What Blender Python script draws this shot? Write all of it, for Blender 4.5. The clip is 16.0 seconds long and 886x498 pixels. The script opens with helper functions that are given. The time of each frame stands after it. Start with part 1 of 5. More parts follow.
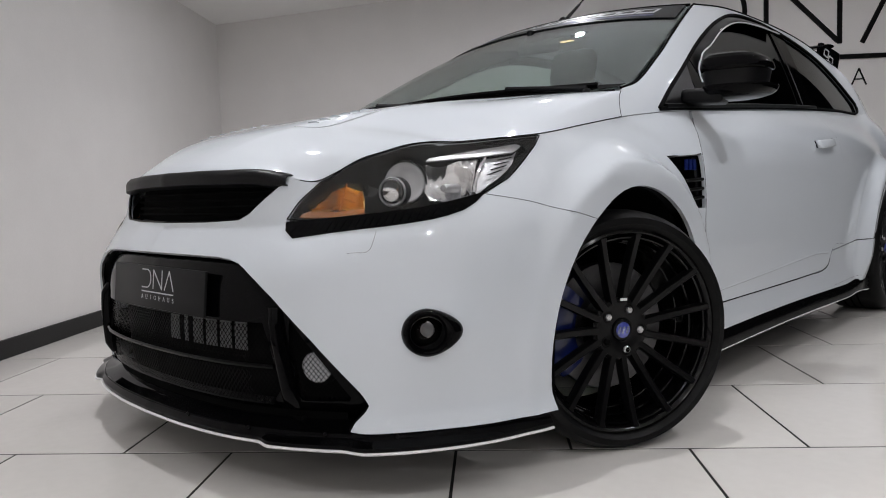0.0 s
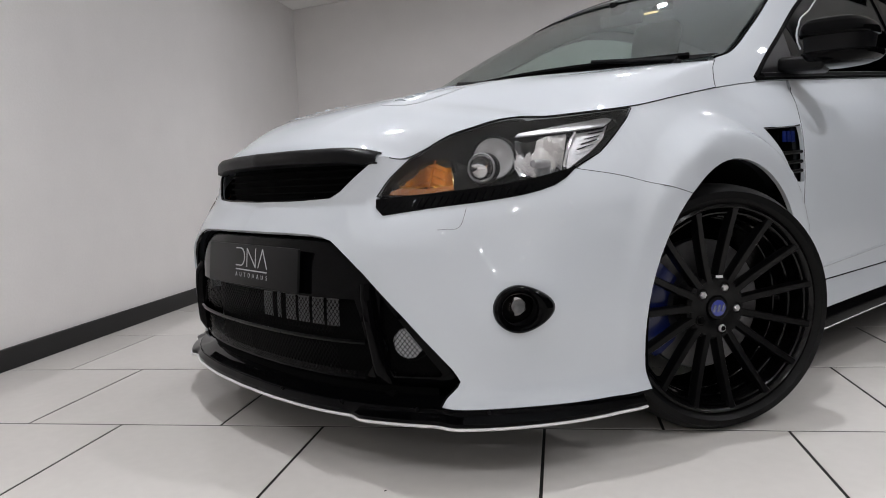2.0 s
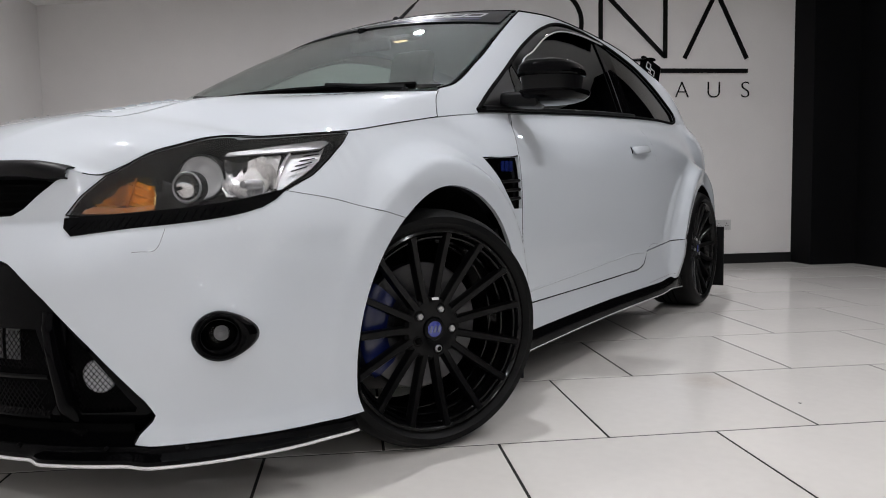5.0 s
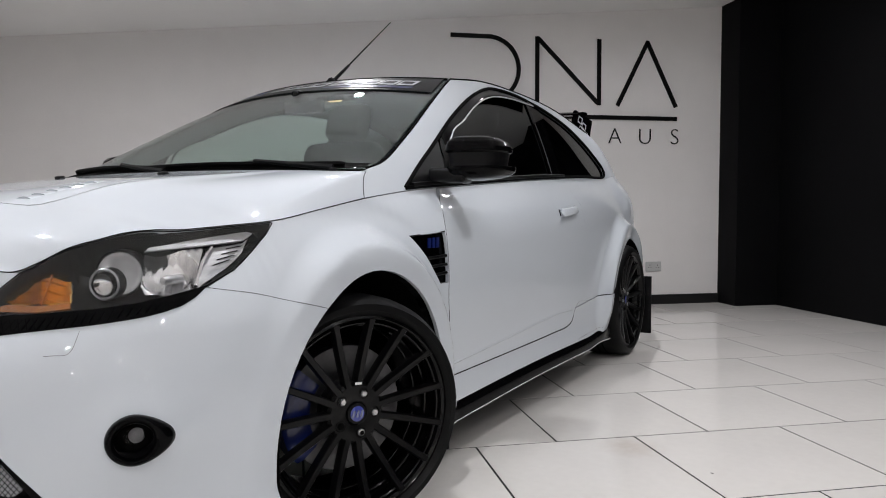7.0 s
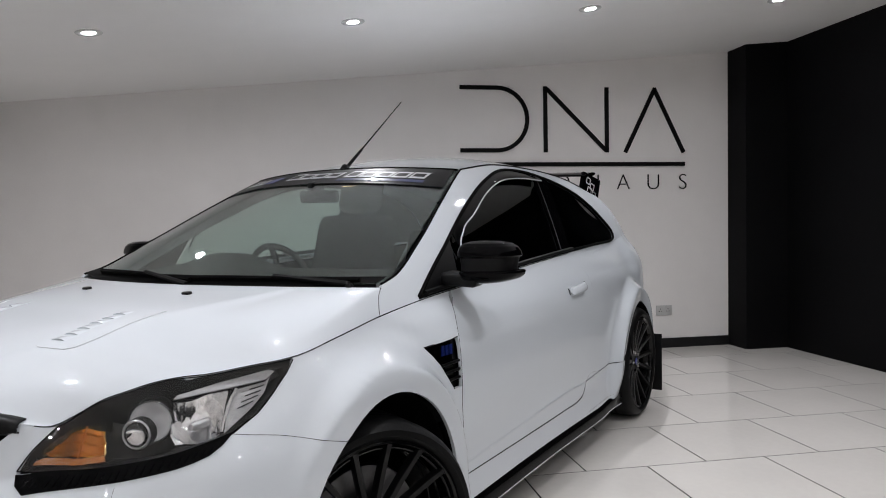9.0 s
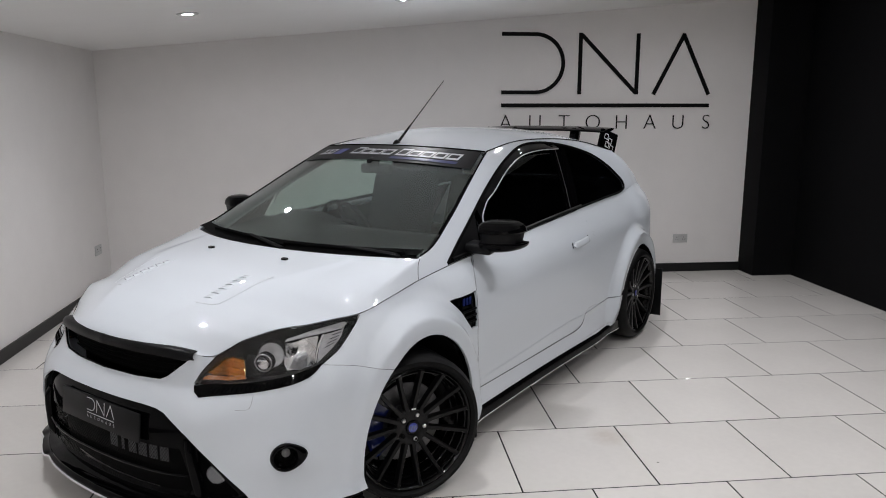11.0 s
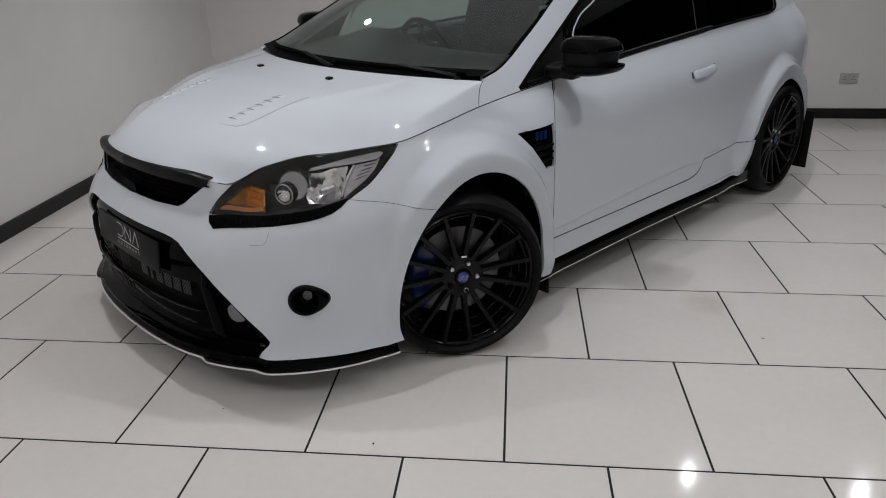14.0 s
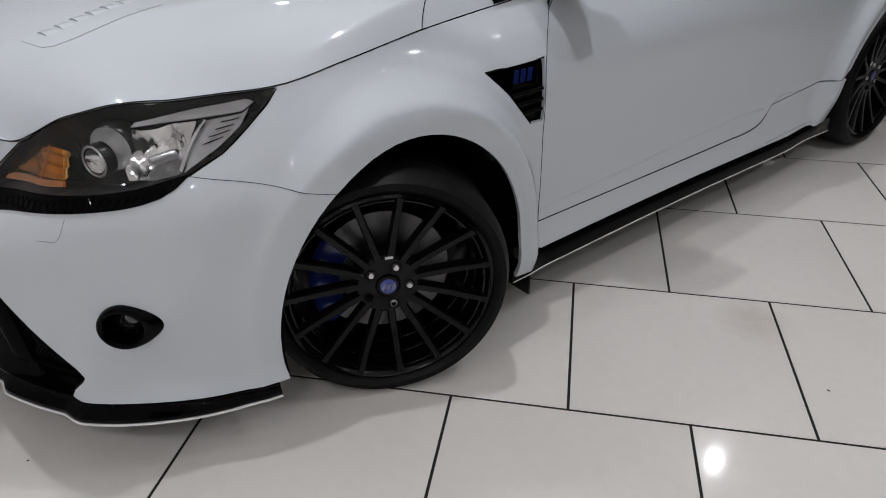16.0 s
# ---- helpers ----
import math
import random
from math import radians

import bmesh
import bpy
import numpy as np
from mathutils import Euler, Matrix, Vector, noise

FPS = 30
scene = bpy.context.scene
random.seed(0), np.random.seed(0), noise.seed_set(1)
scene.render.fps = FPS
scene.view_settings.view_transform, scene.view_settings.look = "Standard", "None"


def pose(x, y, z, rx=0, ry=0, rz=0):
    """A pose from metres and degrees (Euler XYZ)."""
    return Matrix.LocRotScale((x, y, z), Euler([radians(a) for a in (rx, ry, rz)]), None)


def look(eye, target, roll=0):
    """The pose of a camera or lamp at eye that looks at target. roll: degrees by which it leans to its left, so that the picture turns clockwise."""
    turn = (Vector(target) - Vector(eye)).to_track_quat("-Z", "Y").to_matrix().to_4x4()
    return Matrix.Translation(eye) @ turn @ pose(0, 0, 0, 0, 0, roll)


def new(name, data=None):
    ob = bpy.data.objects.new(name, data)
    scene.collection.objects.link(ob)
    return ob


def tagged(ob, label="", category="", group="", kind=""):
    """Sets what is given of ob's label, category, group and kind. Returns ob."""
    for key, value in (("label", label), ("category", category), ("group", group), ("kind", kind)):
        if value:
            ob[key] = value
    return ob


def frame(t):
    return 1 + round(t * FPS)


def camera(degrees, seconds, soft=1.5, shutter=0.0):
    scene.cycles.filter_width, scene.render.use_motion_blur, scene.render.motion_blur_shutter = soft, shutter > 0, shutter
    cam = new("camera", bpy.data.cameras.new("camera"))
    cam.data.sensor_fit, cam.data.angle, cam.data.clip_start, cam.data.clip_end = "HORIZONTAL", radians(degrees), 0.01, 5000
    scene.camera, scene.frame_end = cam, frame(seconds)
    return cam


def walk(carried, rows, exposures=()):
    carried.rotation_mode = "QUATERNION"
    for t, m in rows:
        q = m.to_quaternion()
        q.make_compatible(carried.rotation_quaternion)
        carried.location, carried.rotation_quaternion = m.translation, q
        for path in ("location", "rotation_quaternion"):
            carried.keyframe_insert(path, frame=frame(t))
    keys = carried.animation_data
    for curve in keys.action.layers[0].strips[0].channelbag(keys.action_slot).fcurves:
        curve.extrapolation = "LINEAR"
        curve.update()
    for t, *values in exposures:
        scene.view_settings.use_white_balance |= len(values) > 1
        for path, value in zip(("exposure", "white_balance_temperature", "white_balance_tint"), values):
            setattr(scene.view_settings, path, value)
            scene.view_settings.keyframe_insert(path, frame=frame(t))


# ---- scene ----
cam = camera(62.4, 16.0, soft=1.0)
PATH = [
    (0, (-0.5, -1.878, 0.677), (-0.628, 0.112, 0.524), -1.8),
    (0.5, (-0.545, -1.877, 0.666), (-0.736, 0.107, 0.501), -2.2),
    (1, (-0.58, -1.879, 0.668), (-0.86, 0.092, 0.474), -2.7),
    (1.5, (-0.575, -1.878, 0.667), (-0.9, 0.085, 0.467), -2.9),
    (2, (-0.547, -1.875, 0.665), (-0.865, 0.09, 0.471), -2.6),
    (2.5, (-0.516, -1.866, 0.666), (-0.754, 0.111, 0.478), -2.2),
    (3, (-0.484, -1.857, 0.669), (-0.599, 0.131, 0.484), -1.8),
    (3.5, (-0.46, -1.852, 0.671), (-0.467, 0.14, 0.489), -1.6),
    (4, (-0.418, -1.845, 0.662), (-0.32, 0.145, 0.489), -1.2),
    (4.2, (-0.401, -1.843, 0.662), (-0.266, 0.145, 0.492), -1.1),
    (6.3, (-0.34, -1.879, 0.731), (0.009, 0.086, 0.598), -0.5),
    (6.5, (-0.334, -1.885, 0.77), (0.033, 0.077, 0.643), -0.3),
    (7, (-0.309, -1.883, 0.842), (0.08, 0.076, 0.735), -0.2),
    (7.5, (-0.28, -1.903, 0.899), (0.13, 0.053, 0.809), -0.3),
    (8, (-0.274, -1.93, 0.952), (0.132, 0.027, 0.888), -0.5),
    (8.5, (-0.302, -1.94, 1.018), (0.087, 0.021, 0.97), -0.9),
    (9, (-0.323, -1.947, 1.158), (0.037, 0.019, 1.083), -1.0),
    (9.2, (-0.323, -1.99, 1.261), (0.017, -0.028, 1.071), -0.9),
    (11.3, (-0.349, -2.901, 1.596), (-0.197, -0.943, 1.216), -0.1),
    (11.5, (-0.36, -2.948, 1.59), (-0.258, -0.988, 1.204), -0.3),
    (12, (-0.341, -2.978, 1.556), (-0.339, -1.023, 1.136), -0.7),
    (12.5, (-0.223, -2.899, 1.517), (-0.293, -0.959, 1.033), -0.9),
    (13, (-0.111, -2.79, 1.491), (-0.24, -0.898, 0.856), -0.6),
    (13.5, (-0.052, -2.584, 1.445), (-0.224, -0.724, 0.731), -0.7),
    (14, (0.008, -2.365, 1.414), (-0.178, -0.528, 0.646), -1.0),
    (14.5, (0.121, -2.098, 1.395), (-0.085, -0.29, 0.566), -1.1),
    (15, (0.193, -1.892, 1.364), (-0.043, -0.114, 0.479), -1.0),
    (15.5, (0.195, -1.653, 1.332), (-0.073, 0.092, 0.391), 0.4),
    (16, (0.232, -1.436, 1.294), (-0.07, 0.263, 0.283), 0.2),
]
walk(cam, [(t, look(eye, target, roll)) for t, eye, target, roll in PATH], exposures=[(0.0, -0.05), (4.0, -0.06), (6.5, 0.02), (8.0, 0.05), (9.0, -0.04), (11.5, -0.18), (12.0, -0.24), (12.5, -0.43), (13.0, -0.60), (14.5, -0.65), (16.0, -0.55)])

# ---- world, light and exposure ----
world = bpy.data.worlds.new("world")
scene.world = world
world.use_nodes = True
world.node_tree.nodes["Background"].inputs["Color"].default_value = (0.55, 0.57, 0.6, 1)
world.node_tree.nodes["Background"].inputs["Strength"].default_value = 0.02
scene.view_settings.exposure = 0.0

LEFT, BACK, RIGHT, FRONT = -2.68, 4.085, 3.80, -10.0
LAMP_POWER, LAMP_SPILL = 37.5, 7.0


def ceil_z(x):
    """The ceiling falls towards the left wall."""
    return 2.10 + 0.0872 * (x + 2.68)


LAMPS = [(-1.46, 2.30), (-0.04, 2.38), (1.42, 2.38), (2.74, 2.42)] + [(x, y) for y in (0.22, -2.06, -4.34, -6.62, -8.90) for x in (-1.53, -0.13, 1.36, 2.78)]


# ---- materials ----
def mat(name, base, rough=0.5, metal=0.0, coat=0.0, grain=0.0, scale=40.0, bump=0.0, blotch=0.0, trans=0.0, ior=1.45,
        emit=None, power=0.0, rand=0.0, spec=0.5, rvar=0.0):
    """A procedural surface: base colour varied by fine grain and broad blotches, with relief."""
    m = bpy.data.materials.new(name)
    m.use_nodes = True
    nt = m.node_tree
    b = nt.nodes["Principled BSDF"]
    b.inputs["Base Color"].default_value = (*base, 1)
    b.inputs["Roughness"].default_value = rough
    b.inputs["Metallic"].default_value = metal
    b.inputs["Coat Weight"].default_value = coat
    b.inputs["Coat Roughness"].default_value = 0.02
    b.inputs["Transmission Weight"].default_value = trans
    b.inputs["IOR"].default_value = ior
    b.inputs["Specular IOR Level"].default_value = spec
    if emit:
        b.inputs["Emission Color"].default_value = (*emit, 1)
        b.inputs["Emission Strength"].default_value = power
    if grain or bump or blotch or rand or rvar:
        tc = nt.nodes.new("ShaderNodeTexCoord")
        fine = nt.nodes.new("ShaderNodeTexNoise")
        fine.inputs["Scale"].default_value = scale
        fine.inputs["Detail"].default_value = 5
        broad = nt.nodes.new("ShaderNodeTexNoise")
        broad.inputs["Scale"].default_value = scale * 0.06
        broad.inputs["Detail"].default_value = 4
        for n in (fine, broad):
            nt.links.new(tc.outputs["Object"], n.inputs["Vector"])

        def calc(op, a, c):
            k = nt.nodes.new("ShaderNodeMath")
            k.operation = op
            for sock, v in zip(k.inputs, (a, c)):
                if isinstance(v, (int, float)):
                    sock.default_value = v
                else:
                    nt.links.new(v, sock)
            return k.outputs[0]
        f = calc("MULTIPLY", calc("SUBTRACT", fine.outputs["Fac"], 0.5), 2 * grain)
        g = calc("MULTIPLY", calc("SUBTRACT", broad.outputs["Fac"], 0.5), 2 * blotch)
        v = calc("ADD", calc("ADD", f, g), 1.0)
        if rand:
            oi = nt.nodes.new("ShaderNodeObjectInfo")
            v = calc("ADD", v, calc("MULTIPLY", calc("SUBTRACT", oi.outputs["Random"], 0.5), rand))
        hsv = nt.nodes.new("ShaderNodeHueSaturation")
        hsv.inputs["Color"].default_value = (*base, 1)
        nt.links.new(v, hsv.inputs["Value"])
        nt.links.new(hsv.outputs["Color"], b.inputs["Base Color"])
        if rvar:
            nt.links.new(calc("ADD", calc("MULTIPLY", calc("SUBTRACT", broad.outputs["Fac"], 0.5), 2 * rvar), rough), b.inputs["Roughness"])
        if bump:
            bp = nt.nodes.new("ShaderNodeBump")
            bp.inputs["Strength"].default_value = 1.0
            bp.inputs["Distance"].default_value = bump
            nt.links.new(fine.outputs["Fac"], bp.inputs["Height"])
            nt.links.new(bp.outputs["Normal"], b.inputs["Normal"])
    return m


PAINT = mat("white_paint", (0.615, 0.652, 0.692), rough=0.5, spec=0.2, coat=1.0, grain=0.01, scale=300)

nt = PAINT.node_tree
peel, dent = nt.nodes.new("ShaderNodeTexNoise"), nt.nodes.new("ShaderNodeBump")
peel.inputs["Scale"].default_value, peel.inputs["Detail"].default_value = 130.0, 2
dent.inputs["Strength"].default_value, dent.inputs["Distance"].default_value = 1.0, 0.00005
nt.links.new(nt.nodes.new("ShaderNodeTexCoord").outputs["Object"], peel.inputs["Vector"])
nt.links.new(peel.outputs["Fac"], dent.inputs["Height"])
nt.links.new(dent.outputs["Normal"], nt.nodes["Principled BSDF"].inputs["Coat Normal"])
GLOSS = mat("gloss_black", (0.0016, 0.0016, 0.0019), rough=0.04, spec=0.10, grain=0.1, scale=60)
SATIN = mat("satin_black", (0.0035, 0.0035, 0.004), rough=0.4, spec=0.2, grain=0.25, scale=250, bump=0.0002)
LOWBLACK = mat("dull_black_plastic", (0.0022, 0.0022, 0.0025), rough=0.16, spec=0.09, grain=0.2, scale=150)
MATT = mat("matt_black", (0.002, 0.002, 0.002), rough=0.8, spec=0.06, grain=0.2, scale=80)
RUBBER = mat("tyre_rubber", (0.0032, 0.0032, 0.0033), rough=0.48, spec=0.18, grain=0.3, scale=120, bump=0.0004, blotch=0.2)
SPOKE = mat("satin_black_alloy", (0.0028, 0.0028, 0.003), rough=0.30, spec=0.24, grain=0.1, scale=200)
GLASS = mat("clear_lamp_glass", (1, 1, 1), rough=0.02, trans=1.0, ior=1.3)
CHROME = mat("chrome", (0.9, 0.9, 0.91), rough=0.12, metal=1.0)
STEEL = mat("brushed_steel", (0.62, 0.62, 0.63), rough=0.28, metal=1.0, grain=0.15, scale=150)
PALE_AMBER = mat("pale_amber_lens", (0.40, 0.15, 0.04), rough=0.2, coat=1.0, grain=0.6, scale=80, bump=0.0015)
BRIGHT = mat("bright_reflector", (0.82, 0.82, 0.83), rough=0.12, metal=1.0, grain=0.15, scale=60)
SILVERED = mat("silvered_plastic", (0.42, 0.42, 0.43), rough=0.36, metal=0.7, grain=0.35, scale=50, bump=0.0005)
BEZEL = mat("dark_grey_bezel", (0.007, 0.007, 0.0075), rough=0.3, spec=0.3, grain=0.2, scale=120)
DOME = mat("warm_lamp_glow", (1, 1, 1), emit=(1.0, 0.62, 0.30), power=4.0)
SHROUD = mat("bright_shroud", (0.88, 0.88, 0.89), rough=0.2, metal=0.25, coat=1.0, grain=0.1, scale=90)
BADGE = mat("blue_badge", (0.045, 0.06, 0.30), rough=0.3, coat=0.5, grain=0.1, scale=90)
BLUE = mat("blue_enamel", (0.004, 0.011, 0.09), rough=0.3, coat=0.5, grain=0.1, scale=90)
WHITE_TRIM = mat("white_trim", (0.75, 0.75, 0.75), rough=0.4, grain=0.05, scale=100)
DISC = mat("dull_disc_steel", (0.13, 0.13, 0.133), rough=0.36, metal=1.0, grain=0.2, scale=120)
STRIP_PRINT = mat("pale_print", (0.55, 0.56, 0.58), rough=0.4, grain=0.3, scale=100)
SILVER_PRINT = mat("silver_print", (0.55, 0.56, 0.58), rough=0.4, grain=0.1, scale=100)
GREY_PRINT = mat("grey_print", (0.085, 0.085, 0.09), rough=0.5, grain=0.2, scale=200)
RIMGLOSS = mat("gloss_black_rim", (0.0022, 0.0022, 0.0024), rough=0.12, spec=0.3, grain=0.1, scale=120)
NET = mat("glossy_black_wire", (0.0020, 0.0020, 0.0022), rough=0.22, spec=0.05, grain=0.3, scale=200)
PLATE = mat("dark_plate_vinyl", (0.008, 0.008, 0.0085), rough=0.38, spec=0.18, grain=0.15, scale=200)
AMBER_BACK = mat("amber_reflector", (0.85, 0.56, 0.22), rough=0.2, metal=0.5, coat=1.0, grain=0.5, scale=70, bump=0.001)
SILVER_MARK = mat("silver_blue_mark", (0.20, 0.22, 0.34), rough=0.25, metal=0.6, grain=0.1, scale=90)
CLOTH = mat("dark_seat_cloth", (0.006, 0.006, 0.0065), rough=0.9, spec=0.2, grain=0.3, scale=300, bump=0.0005)
WALL = mat("white_wall_paint", (0.825, 0.800, 0.782), rough=0.85, grain=0.03, scale=90, bump=0.0006, blotch=0.035)
CEIL = mat("white_ceiling_paint", (0.90, 0.888, 0.872), rough=0.9, grain=0.015, scale=80, bump=0.0004, blotch=0.02)
BLACKWALL = mat("black_wall_paint", (0.0025, 0.0025, 0.003), rough=0.7, spec=0.15, grain=0.2, scale=60, bump=0.0004, blotch=0.3)
SKIRT = mat("black_skirting_paint", (0.006, 0.006, 0.0065), rough=0.45, grain=0.2, scale=60)
TILE = mat("polished_porcelain", (0.70, 0.674, 0.640), rough=0.10, spec=0.24, grain=0.04, scale=30, blotch=0.07, rand=0.06, rvar=0.05)

# a faint brown smudge across one joint of the tiles
nt = TILE.node_tree
geo, far_off, ragged = nt.nodes.new("ShaderNodeNewGeometry"), nt.nodes.new("ShaderNodeVectorMath"), nt.nodes.new("ShaderNodeTexNoise")
far_off.operation, far_off.inputs[1].default_value = "DISTANCE", (0.84, 0.49, 0.0)
ragged.inputs["Scale"].default_value, ragged.inputs["Detail"].default_value = 22.0, 5
nt.links.new(geo.outputs["Position"], far_off.inputs[0])
nt.links.new(geo.outputs["Position"], ragged.inputs["Vector"])
ramp, amount, smudge = nt.nodes.new("ShaderNodeMapRange"), nt.nodes.new("ShaderNodeMath"), nt.nodes.new("ShaderNodeMix")
ramp.inputs["From Min"].default_value, ramp.inputs["From Max"].default_value = 0.13, 0.02
ramp.inputs["To Min"].default_value, ramp.inputs["To Max"].default_value = 0.0, 0.55
amount.operation = "MULTIPLY"
smudge.data_type = "RGBA"
smudge.inputs[7].default_value = (0.40, 0.30, 0.22, 1)
nt.links.new(far_off.outputs["Value"], ramp.inputs["Value"])
nt.links.new(ramp.outputs["Result"], amount.inputs[0])
nt.links.new(ragged.outputs["Fac"], amount.inputs[1])
nt.links.new(amount.outputs[0], smudge.inputs[0])
shade = nt.nodes["Principled BSDF"].inputs["Base Color"]
nt.links.new(shade.links[0].from_socket, smudge.inputs[6])
nt.links.new(smudge.outputs[2], shade)
GROUT = mat("dark_grout", (0.012, 0.011, 0.010), rough=0.9, grain=0.3, scale=150)
SIGNBLACK = mat("black_acrylic", (0.004, 0.004, 0.004), rough=0.6, spec=0.15, grain=0.2, scale=60)
SOCKET = mat("white_plastic", (0.52, 0.52, 0.51), rough=0.35, grain=0.02, scale=100)
LAMPGLOW = mat("lamp_glow", (1, 1, 1), emit=(0.96, 0.96, 1.0), power=215.0)


def tinted(name, colour, alpha, gloss=0.03):
    """Thin tinted glass: partly see-through, with a mirror gloss on top."""
    m = bpy.data.materials.new(name)
    m.use_nodes = True
    nt = m.node_tree
    nt.nodes.remove(nt.nodes["Principled BSDF"])
    out = nt.nodes["Material Output"]
    tr = nt.nodes.new("ShaderNodeBsdfTransparent")
    tr.inputs["Color"].default_value = (*[c * alpha for c in colour], 1)
    gl = nt.nodes.new("ShaderNodeBsdfGlossy")
    gl.inputs["Roughness"].default_value = 0.02
    gl.inputs["Color"].default_value = (0.9, 0.92, 0.92, 1)
    lw = nt.nodes.new("ShaderNodeLayerWeight")
    lw.inputs["Blend"].default_value = 0.5
    pw = nt.nodes.new("ShaderNodeMath")
    pw.operation, pw.inputs[1].default_value = "POWER", 4.0
    fr = nt.nodes.new("ShaderNodeMath")
    fr.operation, fr.inputs[1].default_value, fr.inputs[2].default_value = "MULTIPLY_ADD", 0.75, gloss
    nt.links.new(lw.outputs["Facing"], pw.inputs[0])
    nt.links.new(pw.outputs[0], fr.inputs[0])
    mix = nt.nodes.new("ShaderNodeMixShader")
    nt.links.new(fr.outputs[0], mix.inputs[0])
    nt.links.new(tr.outputs[0], mix.inputs[1])
    nt.links.new(gl.outputs[0], mix.inputs[2])
    nt.links.new(mix.outputs[0], out.inputs["Surface"])
    return m


SCREEN = tinted("windscreen_glass", (0.88, 0.97, 0.935), 0.89, 0.09)
PRIVACY = tinted("dark_tinted_glass", (0.85, 0.92, 1.0), 0.20, 0.025)
SIDEGLASS = tinted("side_glass", (0.92, 0.98, 0.96), 0.96)
COVER = tinted("headlamp_cover", (1, 1, 1), 0.98, 0.022)
AMBER = tinted("amber_lens", (1.0, 0.80, 0.36), 0.90)


# ---- mesh kit ----
def mesh(name, verts, faces, material, parent=None, label="", smooth=True, sharp=40, matrix=None):
    """One mesh object from lists, under a parent."""
    me = bpy.data.meshes.new(name)
    me.from_pydata([tuple(map(float, v)) for v in verts], [], [tuple(map(int, f)) for f in faces])
    me.validate()
    me.materials.append(material)
    if smooth:
        me.shade_smooth()
        me.set_sharp_from_angle(angle=radians(sharp))
    ob = new(name, me)
    if parent:
        ob.parent = parent
    if matrix is not None:
        ob.matrix_basis = matrix
    if label:
        ob["label"] = label
    return ob


def part(name, bm, material, parent, label="", smooth=True, sharp=40, matrix=None):
    """Links a bmesh as one mesh object under a thing or a part."""
    bmesh.ops.recalc_face_normals(bm, faces=bm.faces)
    me = bpy.data.meshes.new(name)
    bm.to_mesh(me)
    bm.free()
    me.materials.append(material)
    if smooth:
        me.shade_smooth()
        me.set_sharp_from_angle(angle=radians(sharp))
    ob = new(name, me)
    if parent:
        ob.parent = parent
    if matrix is not None:
        ob.matrix_basis = matrix
    if label:
        ob["label"] = label
    return ob


def empty(name, m=None, parent=None):
    e = new(name)
    e.empty_display_size = 0.1
    if parent:
        e.parent = parent
    if m is not None:
        e.matrix_basis = m
    return e


def box_bm(sx, sy, sz, at=(0, 0, 0), bevel=0.0, seg=2, bm=None, m=None):
    """A bevelled box centred at a point, added to bm."""
    tmp = bmesh.new()
    bmesh.ops.create_cube(tmp, size=1.0)
    bmesh.ops.scale(tmp, vec=(sx, sy, sz), verts=tmp.verts)
    if bevel:
        bmesh.ops.bevel(tmp, geom=tmp.edges[:], offset=bevel, segments=seg, affect="EDGES", profile=0.5)
    bmesh.ops.translate(tmp, vec=at, verts=tmp.verts)
    if m is not None:
        bmesh.ops.transform(tmp, matrix=m, verts=tmp.verts)
    if bm is None:
        return tmp
    me = bpy.data.meshes.new("tmp")
    tmp.to_mesh(me)
    tmp.free()
    bm.from_mesh(me)
    bpy.data.meshes.remove(me)
    return bm


def lathe(profile, n=64, axis="x", closed=False):
    """Verts and faces of a profile of (radius, along) turned round an axis."""
    verts, faces, k = [], [], len(profile)
    for i in range(n):
        a = 2 * math.pi * i / n
        for r, h in profile:
            p = (h, r * math.cos(a), r * math.sin(a))
            verts.append(p if axis == "x" else (p[1], p[2], p[0]) if axis == "z" else (p[1], p[0], p[2]))
    last = k if closed else k - 1
    for i in range(n):
        j = (i + 1) % n
        for q in range(last):
            r = (q + 1) % k
            faces.append((i * k + q, i * k + r, j * k + r, j * k + q))
    return verts, faces


def hermite(pts, n):
    """n points evenly spaced along a smooth curve through pts."""
    p = np.array(pts, float)
    d = np.r_[0, np.cumsum(np.linalg.norm(np.diff(p, axis=0), axis=1))]
    m = np.gradient(p, d, axis=0)
    t = np.linspace(0, d[-1], max(8 * n, 200))
    i = np.clip(np.searchsorted(d, t) - 1, 0, len(d) - 2)
    h = (d[i + 1] - d[i])[:, None]
    u = ((t - d[i])[:, None]) / h
    c = (2 * u**3 - 3 * u**2 + 1) * p[i] + (u**3 - 2 * u**2 + u) * h * m[i] + (-2 * u**3 + 3 * u**2) * p[i + 1] + (u**3 - u**2) * h * m[i + 1]
    return resample(c, n)


def resample(c, n):
    c = np.array(c, float)
    d = np.r_[0, np.cumsum(np.linalg.norm(np.diff(c, axis=0), axis=1))]
    t = np.linspace(0, d[-1], n)
    return np.stack([np.interp(t, d, c[:, k]) for k in range(c.shape[1])], 1)


def step(t):
    t = np.clip(t, 0, 1)
    return t * t * (3 - 2 * t)


